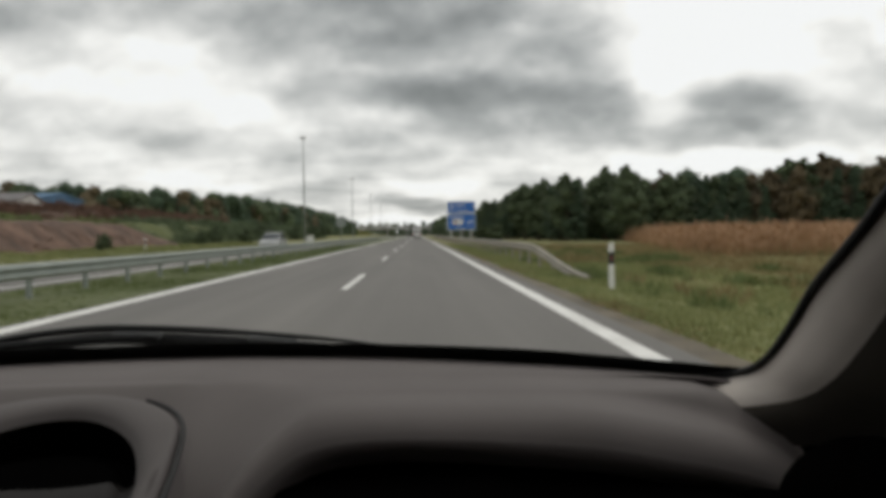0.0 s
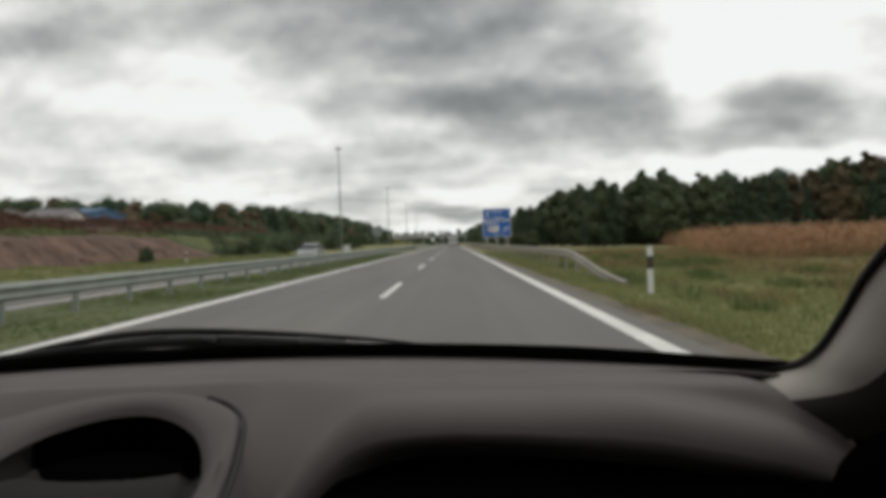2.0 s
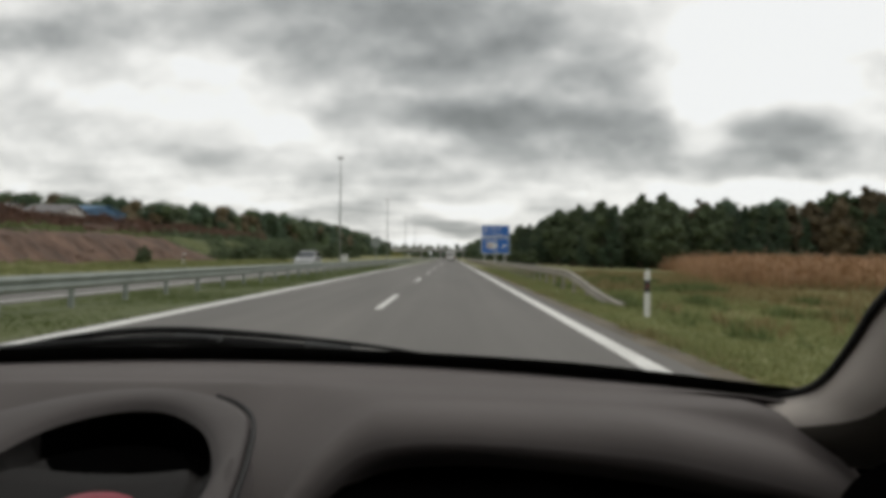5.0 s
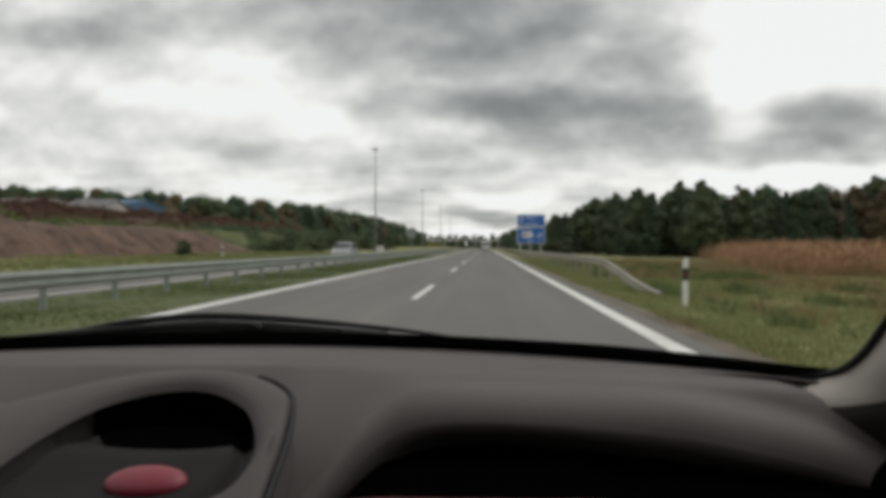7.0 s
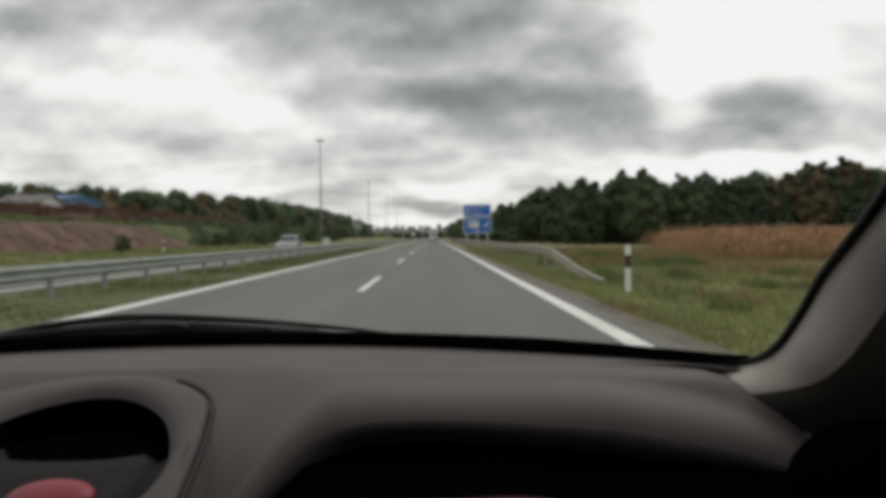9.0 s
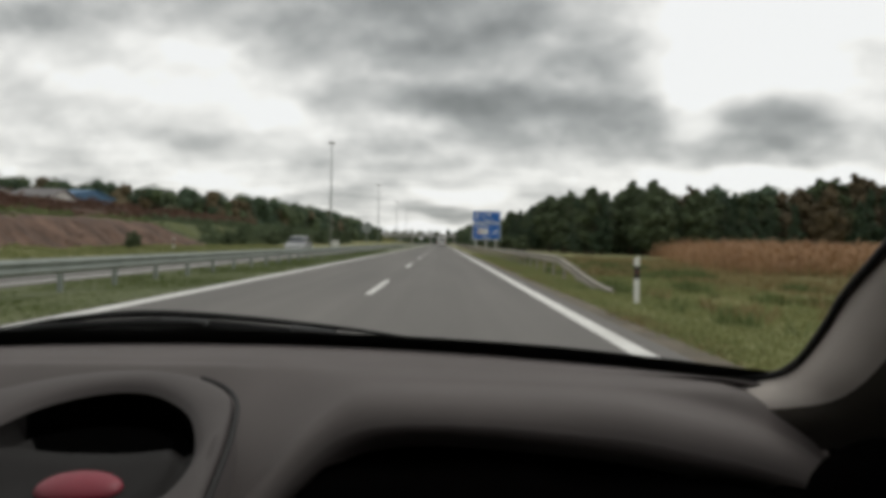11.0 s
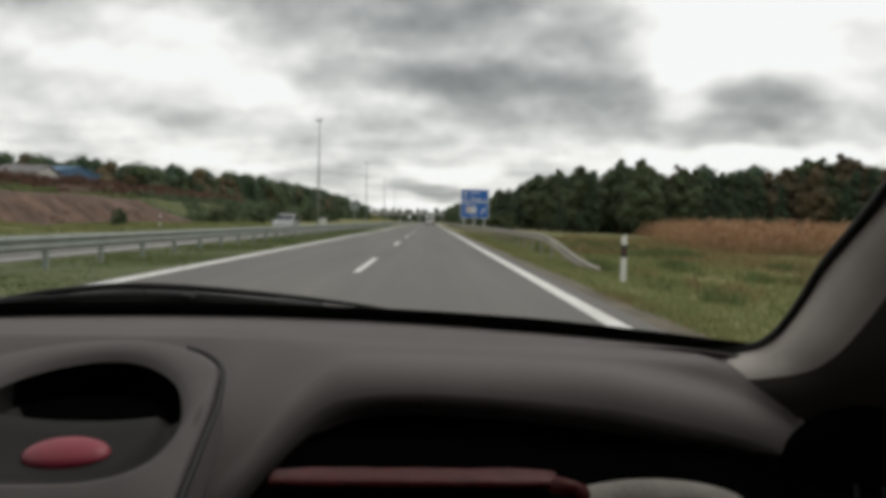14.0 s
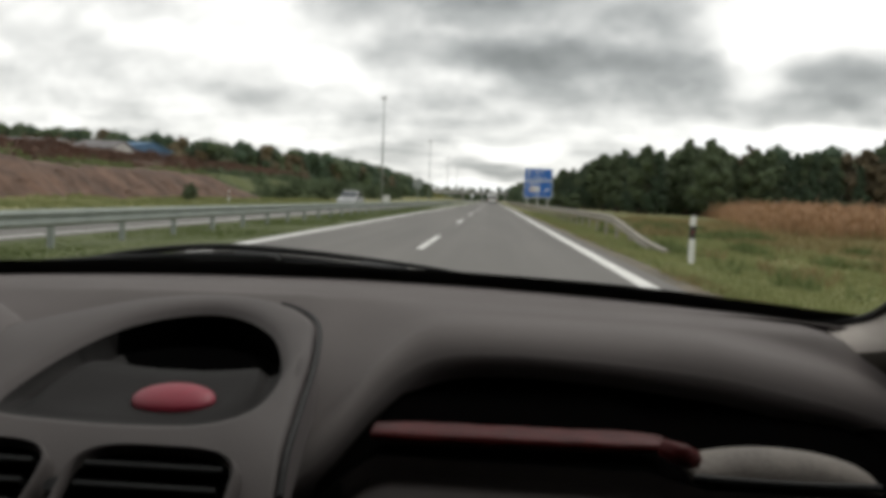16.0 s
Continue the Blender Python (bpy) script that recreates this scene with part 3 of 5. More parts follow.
def oncoming_car(m):
    v = empty("car", m, "silver hatchback car on the opposite carriageway", "car")
    part("body", shell([(0, 0.30), (0, 0.62), (0.15, 0.78), (1.1, 0.92), (3.9, 0.95), (4.1, 0.75), (4.1, 0.30)], [(-0.86, 0.94), (-0.8, 1.0), (0.8, 1.0), (0.86, 0.94)]), M["car_silver"], v)
    part("cabin", shell([(1.0, 0.88), (1.75, 1.40), (3.3, 1.45), (3.95, 0.92)], [(-0.76, 0.9), (-0.62, 1.0), (0.62, 1.0), (0.76, 0.9)]), M["glass_dark"], v, "dark glazed cabin")
    part("roof", shell([(1.75, 1.39), (1.9, 1.46), (3.2, 1.49), (3.35, 1.43)], [(-0.62, 1.0), (0.62, 1.0)]), M["car_silver"], v)
    for sx in (-1, 1):
        part("headlight", B(sx * 0.62 - 0.16, sx * 0.62 + 0.16, -0.02, 0.10, 0.58, 0.72, bevel=0.02), M["sign_white"], v, "clear headlight")
        for y in (0.8, 3.3):
            wheel_parts(v, sx * 0.75, y, 0.30, 0.18)
    return v


oncoming_car(pose(-12.6, 66.0, -0.01))

# ---- trees ----


def clump_points(r, lumps, h0, h1, width, taper):
    out = []
    for k in range(lumps):
        f = (k + 0.5) / lumps
        z = h0 + (h1 - h0) * f
        rad = width * (1 - f) ** taper if taper else width * math.sin(math.pi * min(0.97, 0.18 + 0.78 * f)) ** 0.7
        a = r.uniform(0, 2 * math.pi)
        d = rad * r.uniform(0.15, 0.85)
        out.append((Vector((math.cos(a) * d, math.sin(a) * d, z + r.uniform(-0.3, 0.3))), max(0.28, rad * r.uniform(0.34, 0.52))))
    return out


def crown_mesh(seed, lumps, h0, h1, width, taper, leaves, size, material, flatten=0.8):
    r = random.Random(seed)
    verts, faces = [], []
    for c, rad in clump_points(r, lumps, h0, h1, width, taper):
        # inner mass, uneven
        ico = bmesh.new()
        bmesh.ops.create_icosphere(ico, subdivisions=1, radius=rad * 0.66)
        base = len(verts)
        for v in ico.verts:
            q = v.co * r.uniform(0.75, 1.15)
            verts.append((c.x + q.x, c.y + q.y, c.z + q.z * flatten))
        for f in ico.faces:
            faces.append([base + v.index for v in f.verts])
        ico.free()
        for _ in range(leaves):
            d = Vector((r.gauss(0, 1), r.gauss(0, 1), r.gauss(0.15, 1))).normalized()
            p = c + Vector((d.x, d.y, d.z * flatten)) * rad * r.uniform(0.62, 1.16)
            n = (d + Vector((r.gauss(0, .5), r.gauss(0, .5), r.gauss(0.2, .5)))).normalized()
            u = n.orthogonal().normalized()
            u = Matrix.Rotation(r.uniform(0, 6.28), 3, n) @ u
            w = n.cross(u)
            s1, s2 = size * r.uniform(0.5, 1.2), size * r.uniform(0.3, 0.8)
            base = len(verts)
            verts += [tuple(p - u * s1), tuple(p + w * s2 + n * s2 * 0.2), tuple(p + u * s1), tuple(p - w * s2 * r.uniform(0.4, 1))]
            faces.append([base, base + 1, base + 2, base + 3])
    me = bpy.data.meshes.new("crown")
    me.from_pydata(verts, [], faces)
    me.materials.append(material)
    return me


def trunk_mesh(seed, h, r0, limbs):
    r = random.Random(seed)
    b = bmesh.new()
    path = [(r.uniform(-.05, .05) * i, r.uniform(-.05, .05) * i, h * i / 5 - 0.35 * (i == 0)) for i in range(6)]
    tube(b, path, [r0 * (1 - 0.16 * i) for i in range(6)], 8)
    for k in range(limbs):
        z = h * r.uniform(0.35, 0.85)
        a = r.uniform(0, 6.28)
        ln = h * r.uniform(0.18, 0.32)
        tube(b, [(0, 0, z), (math.cos(a) * ln * .5, math.sin(a) * ln * .5, z + ln * .35), (math.cos(a) * ln, math.sin(a) * ln, z + ln * .55)], [r0 * .4, r0 * .26, r0 * .1], 5)
    return finish("trunk", b, M["bark"], True)


KINDS = {}


def tree_kind(name, seed, h, width, taper, lumps, leaves, size, material, h0=0.12, label="", variants=3):
    KINDS[name] = [(trunk_mesh(seed + v, h * 0.9, 0.022 * h, 7), crown_mesh(seed + 10 + v, lumps, h * h0, h * 0.97, width, taper, leaves, size, M[material]), label) for v in range(variants)]


tree_kind("pine", 100, 9.0, 2.1, 0.7, 40, 60, 0.30, "leaf_pine", 0.10, "dark green young pine tree at the forest edge")
tree_kind("broad", 200, 10.0, 2.9, 0, 40, 64, 0.34, "leaf_green", 0.14, "dark green broadleaf tree with a rounded uneven crown")
tree_kind("rust", 300, 10.0, 2.7, 0, 36, 60, 0.33, "leaf_rust", 0.2, "broadleaf tree with rusty brown autumn leaves", 2)
tree_kind("shrub", 400, 2.6, 1.6, 0, 20, 64, 0.2, "leaf_green", 0.05, "low green bush on the verge", 2)


def plant(kind, x, y, scale, group="", label="", sink=0.0):
    tm, cm, lab = rng.choice(KINDS[kind])
    cat = "bush" if kind == "shrub" else "tree"
    t = empty("bush" if kind == "shrub" else "tree", pose(x, y, ground_z(x, y) - sink, 0, 0, rng.uniform(0, 360)) @ Matrix.Diagonal((scale * rng.uniform(.9, 1.15), scale * rng.uniform(.9, 1.15), scale, 1)), label or lab, cat, group)
    shared("trunk", tm, t, Matrix.Identity(4))
    shared("crown", cm, t, Matrix.Identity(4))
    return t


G = "trees of the roadside forest"
# forest edge beside the carriageway, receding
y = 98.0
while y < 330:
    x = 17.5 + rng.uniform(-1.5, 2.5) + 4.0 * max(0, (130 - y) / 40)
    plant(rng.choice(["pine", "pine", "broad"]), x, y, rng.uniform(0.74, 1.0), G)
    if rng.random() < 0.8:
        plant(rng.choice(["pine", "broad", "broad"]), x + rng.uniform(5, 9), y + rng.uniform(-2, 3), rng.uniform(0.86, 1.1), G)
    y += rng.uniform(2.3, 3.5) * (1 + (y - 98) / 240)
# forest behind the maize, running away from the road
x = 27.0
while x < 78:
    yy = 96 - (x - 27) * 0.30 + rng.uniform(-2.5, 2.5)
    plant(rng.choice(["pine", "pine", "pine", "broad", "broad", "rust"]), x, yy, rng.uniform(0.64, 0.80) * (1 + (x - 27) * 0.006), G)
    plant(rng.choice(["pine", "broad", "pine", "broad", "rust"]), x + rng.uniform(-1, 2), yy + rng.uniform(6, 9), rng.uniform(0.76, 0.90) * (1 + (x - 27) * 0.006), G)
    x += rng.uniform(1.6, 2.3)
for x, y, k in ((12.5, 120, 1.0), (11.0, 134, 1.2), (13.8, 150, 0.9), (10.5, 170, 1.1)):
    plant("shrub", x, y, k, "bushes on the verge")
plant("broad", 24.5, 88, 0.78, G, "lone rounded broadleaf tree standing before the forest")

# left side bushes and nearer trees
for x, y, k in ((-25.5, 92, 0.6), (-27, 104, 0.8), (-26, 118, 0.8), (-28, 140, 1.1), (-30, 155, 1.2), (-27, 172, 1.2), (-34, 118, 1.0), (-26, 190, 1.3), (-27, 206, 1.2), (-28, 225, 1.4), (-24, 60, 0.5)):
    plant("shrub", x, y, k, "bushes on the earth bank")

def far_wood(name, spots, label, material_mix):
    """A distant wood as one mass of uneven crowns."""
    r = random.Random(len(spots))
    for mname in material_mix:
        verts, faces = [], []
        for (x, y, h, z0, mm) in spots:
            if mm != mname:
                continue
            for k in range(5):
                f = (k + 0.6) / 5
                c = Vector((x + r.uniform(-1, 1) * h * .16, y + r.uniform(-1, 1) * h * .16, z0 + h * f * 0.92))
                rad = h * r.uniform(0.17, 0.25) * (1.15 - 0.5 * f)
                ico = bmesh.new()
                bmesh.ops.create_icosphere(ico, subdivisions=1, radius=rad)
                base = len(verts)
                for v in ico.verts:
                    q = v.co * r.uniform(0.7, 1.15)
                    verts.append((c.x + q.x, c.y + q.y, c.z + q.z))
                for fc in ico.faces:
                    faces.append([base + v.index for v in fc.verts])
                ico.free()
                for _ in range(46):
                    d = Vector((r.gauss(0, 1), r.gauss(0, 1), r.gauss(0.3, 1))).normalized()
                    p = c + d * rad * r.uniform(0.8, 1.22)
                    s = h * 0.036 * r.uniform(0.6, 1.3)
                    u = d.orthogonal().normalized()
                    w = d.cross(u)
                    base = len(verts)
                    verts += [tuple(p - u * s), tuple(p + w * s), tuple(p + u * s + d * s * .5)]
                    faces.append([base, base + 1, base + 2])
        if not verts:
            continue
        me = bpy.data.meshes.new(name)
        me.from_pydata(verts, [], faces)
        me.materials.append(M[mname])
        tagged(new(name, me), label, "woods", kind="stuff")


spots = []
r2 = random.Random(21)
line = [(-38, 470), (-46, 400), (-54, 330), (-72, 258), (-112, 232), (-170, 225), (-250, 230)]
for (xa, ya), (xb, yb) in zip(line, line[1:]):
    n = int(math.hypot(xb - xa, yb - ya) / 3.4)
    for k in range(n):
        for row in range(4):
            f = (k + r2.random()) / n
            x, y = xa + (xb - xa) * f - row * 4, ya + (yb - ya) * f + row * 7
            h = r2.uniform(12.5, 16.5) * lerp([(-300, 1.15), (-60, 1.0), (-45, 0.75), (-36, 0.5)], x)
            spots.append((x, y, h, ground_z(x, y) - 0.3, r2.choice(["leaf_green", "leaf_pine", "leaf_pine", "leaf_green", "leaf_pine", "leaf_green", "leaf_rust"])))
far_wood("woods", spots, "dark green mixed forest on the low ridge", ["leaf_green", "leaf_pine", "leaf_rust"])
spots = []
for k in range(120):
    y = 330 + k * 3.2 + r2.uniform(-2, 2)
    for row in range(2):
        x = 17 + row * 6 + r2.uniform(-1, 2) - (y - 330) * 0.006
        spots.append((x, y, r2.uniform(9.0, 12.5), -0.3, r2.choice(["leaf_green", "leaf_pine", "leaf_pine"])))
for k in range(46):
    x = 24 + k * 1.25 + r2.uniform(-.5, .5)
    for row in range(2):
        spots.append((x, 112 - (x - 27) * 0.30 + row * 6 + r2.uniform(-2, 2), r2.uniform(7.5, 9.5) * (1 + (x - 27) * 0.005), -0.5, r2.choice(["leaf_green", "leaf_pine", "leaf_pine"])))
for k in range(70):
    spots.append((27 + r2.uniform(-2, 4), 110 + k * 3.2, r2.uniform(8.0, 10.5), -0.5, r2.choice(["leaf_green", "leaf_pine"])))
far_wood("woods", spots, "dark green roadside forest far ahead", ["leaf_green", "leaf_pine"])
spots = []
for k in range(150):
    x = -180 + k * 2.4
    y = 690 + r2.uniform(-25, 25)
    spots.append((x, y, r2.uniform(8, 13), -0.3, r2.choice(["leaf_green", "leaf_pine"])))
far_wood("woods", spots, "distant tree line on the horizon", ["leaf_green", "leaf_pine"])

# ---- earth bank and buildings ----


PROFILE = ((0, -0.4), (0.5, -0.05), (0.8, 0.12), (1.1, 0.28), (1.4, 0.45), (1.7, 0.60), (2.0, 0.74), (2.3, 0.86), (2.7, 0.95), (3.4, 1.0), (4.2, 1.02), (5.2, 1.0), (7.5, 0.96))


def bank_height(y, y0, y1, height, seed):
    env = max(0.0, min(1.0, (y - y0) / 9.0, (y1 - y) / 14.0))
    return height * env * (1 + 0.20 * noise.noise(Vector((y * 0.11, seed, 0))) + 0.10 * noise.noise(Vector((y * 0.4, seed, 2)))), env


def bank(name, x0, y0, y1, height, depth_, label, material, seed):
    """An uneven embankment beside the oncoming carriageway; its face looks to the road."""
    rows = []
    n = int((y1 - y0) / 0.7)
    for i in range(n + 1):
        y = y0 + (y1 - y0) * i / n
        h, env = bank_height(y, y0, y1, height, seed)
        row = []
        for j, (u, v) in enumerate(PROFILE + ((depth_, 0.9), (depth_ + 8, -0.4))):
            gully = abs(noise.noise(Vector((y * 0.33, u * 0.5, seed)))) + 0.6 * noise.noise(Vector((y * 0.9, u * 1.5, seed))) + 0.25 * noise.noise(Vector((y * 2.3, u * 3.0, seed)))
            rough = 0.55 * gully * (0 < j < 13) * env
            row.append((x0 - u * (0.7 + 0.3 * height) - rough * 1.5, y, ground_z(x0 - u, y) + h * v + rough * 0.5))
        rows.append(row)
    return thing(name, loft(bmesh.new(), rows, closed=False), material, label, "earth bank", smooth=False)


def scrub_cover(name, label, material, x0, y0, y1, height, seed, u0, u1, count, size):
    """Low scrub growing on a bank: uneven clumps of small leaves."""
    r = random.Random(int(seed * 10))
    verts, faces = [], []
    us, vs = [p[0] for p in PROFILE], [p[1] for p in PROFILE]
    for _ in range(count):
        y, u = r.uniform(y0, y1), r.uniform(u0, u1)
        if noise.noise(Vector((y * 0.16, u * 0.6, seed + 5))) < -0.12:
            continue
        h, env = bank_height(y, y0, y1, height, seed)
        c = Vector((x0 - u * (0.7 + 0.3 * height), y, ground_z(x0 - u, y) + h * float(np.interp(u, us, vs))))
        k = size * r.uniform(0.5, 1.3) * (0.4 + 0.6 * env)
        for _ in range(26):
            d = Vector((r.gauss(0, 1), r.gauss(0, 1), abs(r.gauss(0, 0.8))))
            p = c + d * k * 0.55
            s1 = 0.20 * k * r.uniform(0.6, 1.5)
            a_ = Vector((r.gauss(0, 1), r.gauss(0, 1), r.gauss(0, 1))).normalized()
            b_ = a_.orthogonal().normalized()
            base = len(verts)
            verts += [tuple(p - a_ * s1), tuple(p + b_ * s1), tuple(p + a_ * s1 * 1.3)]
            faces.append([base, base + 1, base + 2])
    me = bpy.data.meshes.new(name)
    me.from_pydata(verts, [], faces)
    me.materials.append(M[material])
    return tagged(new(name, me), label, "scrub", kind="stuff")


bank("earth_bank", -25.5, 14.0, 92.0, 2.15, 12.0, "cut bank of bare reddish-brown soil beside the road", M["soil"], 3.3)
bank("earth_bank", -40.0, 50.0, 196.0, 4.0, 18.0, "higher heap of brown soil covered with dry scrub", M["scrub"], 7.7)
bank("earth_bank", -27.0, 82.0, 240.0, 2.3, 12.0, "green overgrown slope continuing the bank", M["grass_green"], 11.0)
scrub_cover("brown_scrub", "dry rust-brown scrub and weeds covering the soil heap", "leaf_brown", -40.0, 50.0, 196.0, 4.0, 7.7, 1.0, 6.0, 2600, 0.8)
scrub_cover("green_scrub", "low green scrub covering the slope beside the carriageway", "leaf_green", -27.0, 82.0, 240.0, 2.3, 11.0, 0.2, 6.0, 2600, 0.8)
scrub_cover("bank_weeds", "weeds growing at the edge of the bare soil bank", "weed", -25.5, 14.0, 92.0, 2.15, 3.3, 3.0, 7.0, 500, 0.5)


def building(name, x0, x1, y0, y1, h, roof_h, wall, roof, label, windows, z0=0.6):
    """A hall or house with a pitched roof, its front towards -y."""
    s = empty(name, pose(x0, y0, z0), label, "building")
    w, d = x1 - x0, y1 - y0
    part("wall", B(0, w, 0, d, -1.2, h), wall, s)
    b = bmesh.new()
    o = 0.4
    loft(b, [[(-o, -o, h - 0.05), (w + o, -o, h - 0.05), (w + o, d / 2, h + roof_h), (-o, d / 2, h + roof_h)], [(-o, -o, h + 0.2), (w + o, -o, h + 0.2), (w + o, d / 2, h + roof_h + 0.25), (-o, d / 2, h + roof_h + 0.25)]], True, True)
    loft(b, [[(-o, d + o, h - 0.05), (w + o, d + o, h - 0.05), (w + o, d / 2, h + roof_h), (-o, d / 2, h + roof_h)], [(-o, d + o, h + 0.2), (w + o, d + o, h + 0.2), (w + o, d / 2, h + roof_h + 0.25), (-o, d / 2, h + roof_h + 0.25)]], True, True)
    part("roof", b, roof, s)
    b = bmesh.new()
    for xx in (0.0, w - 0.2):
        loft(b, [[(xx, 0, h - 0.06), (xx, d, h - 0.06), (xx, d / 2, h + roof_h)], [(xx + 0.2, 0, h - 0.06), (xx + 0.2, d, h - 0.06), (xx + 0.2, d / 2, h + roof_h)]], True, True)
    part("gable", b, wall, s)
    for side, u, z, ww, wh in windows:
        m = pose(u, -0.03, z) if side == "front" else pose(w + 0.03, u, z, 0, 0, 90)
        win = part("window", B(-ww / 2, ww / 2, -0.05, 0.05, 0, wh), M["glass_dark"], s, "dark window", m=m)
        part("frame", B(-ww / 2 - 0.1, ww / 2 + 0.1, -0.08, 0.02, -0.12, -0.004), M["concrete"], win)
    return s


building("factory", -122, -90, 146, 168, 4.6, 1.5, M["wall_white"], M["roof_grey"], "long white factory hall with a row of arched dark windows", [("front", 3 + 4.4 * k, 1.6, 2.6, 2.2) for k in range(7)] + [("side", 4 + 5 * k, 1.6, 2.6, 2.2) for k in range(4)], 4.6)
building("warehouse", -96, -82, 170, 192, 6.0, 1.4, M["cladding_blue"], M["cladding_blue"], "blue metal-clad warehouse hall behind the earth bank", [("side", 6, 1.5, 3.5, 3.0), ("side", 15, 1.5, 3.5, 3.0)], 4.4)
building("house", -79, -71.5, 140, 150, 3.2, 1.6, M["wall_white"], M["roof_grey"], "small white house with a grey roof behind the soil heap", [("front", 2.0, 1.2, 1.2, 1.2), ("front", 5.2, 1.2, 1.2, 1.2)], 5.0)

# ---- field and grass ----


def maize_field():
    r = random.Random(5)
    verts, faces = [], []

    def blade(p, q, w, sx, sy):
        base = len(verts)
        verts.extend([(p[0] - sx * w, p[1] - sy * w, p[2]), (p[0] + sx * w, p[1] + sy * w, p[2]), tuple(q)])
        faces.append([base, base + 1, base + 2])
    for row in range(34):
        d = row * 0.8
        n = 210 if row < 10 else 110
        for k in range(n):
            y = 36 + 54 * (k + r.random()) / n
            x0 = lerp([(36, 14.5), (50, 17.0), (70, 21.0), (90, 25.0)], y)
            x = x0 + d + r.uniform(-.8, .8) + 1.2 * noise.noise(Vector((y * 0.12, 1.7, 0)))
            g = ground_z(x, y) - 0.1
            h = r.uniform(1.5, 2.05) * min(1.0, 0.45 + (90 - y) * 0.07)
            a = r.uniform(0, 6.28)
            sx, sy = math.cos(a), math.sin(a)
            blade((x, y, g), (x + r.uniform(-.1, .1), y + r.uniform(-.1, .1), g + h), 0.022, sx, sy)
            for m_ in range(8):
                z = g + h * r.uniform(0.25, 0.98)
                a = r.uniform(0, 6.28)
                ln = r.uniform(0.3, 0.7)
                blade((x, y, z), (x + math.cos(a) * ln, y + math.sin(a) * ln, z + r.uniform(-0.35, 0.25)), 0.055, -math.sin(a) * .3, math.cos(a) * .3 + .6)
    me = bpy.data.meshes.new("maize")
    me.from_pydata(verts, [], faces)
    me.materials.append(M["maize"])
    return tagged(new("maize_field", me), "ripe dry brown maize field before the forest", "crop field", kind="stuff")


maize_field()


def grass_tufts(name, x0, x1, y0, y1, count, hmax, label, seed, power=1.6, material="blade", bare=-9.0, tall=0.7):
    r = random.Random(seed)
    verts, faces = [], []
    for _ in range(count):
        y = y0 + (y1 - y0) * r.random() ** power
        x = r.uniform(x0, x1)
        g = ground_z(x, y) - 0.03
        dens = noise.noise(Vector((x * 0.35, y * 0.22, seed))) + 0.6 * noise.noise(Vector((x * 1.1, y * 0.7, seed)))
        if dens < bare:
            continue
        for _k in range(4):
            a = r.uniform(0, 6.28)
            h = hmax * r.uniform(0.35, 1.0) * max(0.3, 0.75 + tall * dens)
            w = 0.012 + 0.0006 * y
            px, py = x + r.gauss(0, .05), y + r.gauss(0, .05)
            lean = h * 0.5
            base = len(verts)
            verts += [(px - math.cos(a) * w, py - math.sin(a) * w, g), (px + math.cos(a) * w, py + math.sin(a) * w, g), (px + r.gauss(0, lean * .6), py + r.gauss(0, lean * .6), g + h)]
            faces.append([base, base + 1, base + 2])
    me = bpy.data.meshes.new(name)
    me.from_pydata(verts, [], faces)
    me.materials.append(M[material])
    return tagged(new(name, me), label, "grass", kind="stuff")


grass_tufts("verge_grass", 2.95, 10.5, 3.0, 80.0, 42000, 0.17, "mown yellow-green grass on the roadside verge", 2, tall=0.4)
grass_tufts("median_grass", -9.3, -5.50, 3.0, 90.0, 20000, 0.13, "short green grass in the median under the rail", 4, 1.6, "weed", tall=0.4)
grass_tufts("far_verge_grass", -26.5, -20.3, 14.0, 120.0, 7000, 0.35, "rough grass at the foot of the earth bank", 6)
grass_tufts("field_grass", 9.0, 30.0, 8.0, 70.0, 26000, 0.26, "dry yellow-brown meadow grass beyond the verge", 8, 1.3, "stubble")
grass_tufts("verge_weeds", 4.6, 12.0, 4.0, 70.0, 15000, 0.34, "taller green weeds in patches on the verge", 12, 1.5, "weed", 0.30, 0.9)
grass_tufts("verge_seed_heads", 5.5, 13.0, 5.0, 70.0, 9000, 0.42, "tall dry tan grass stalks in patches on the verge", 15, 1.5, "stubble", 0.34, 0.8)
grass_tufts("shoulder_grass", 2.9, 3.6, 3.0, 70.0, 9000, 0.10, "short dry brown grass along the asphalt edge", 17, 1.6, "stubble")

# ---- the car that carries the camera ----
car = empty("car", pose(-0.22, 0.0, 0.0), "small silver car seen from inside with grey dashboard and windscreen", "car")
CX = -0.22


def cpart(name, bm, material, parent=None, label="", smooth=False):
    """A part of the car given in world metres."""
    ob = part(name, bm, material, parent or car, label, smooth)
    if parent is None:
        ob.matrix_basis = pose(-CX, 0, 0)
    return ob


def base_y(x):
    return 1.145 - 0.33 * (x + 0.25) ** 2


def base_z(x):
    return 0.991 - 0.032 * (x + 0.2) ** 2


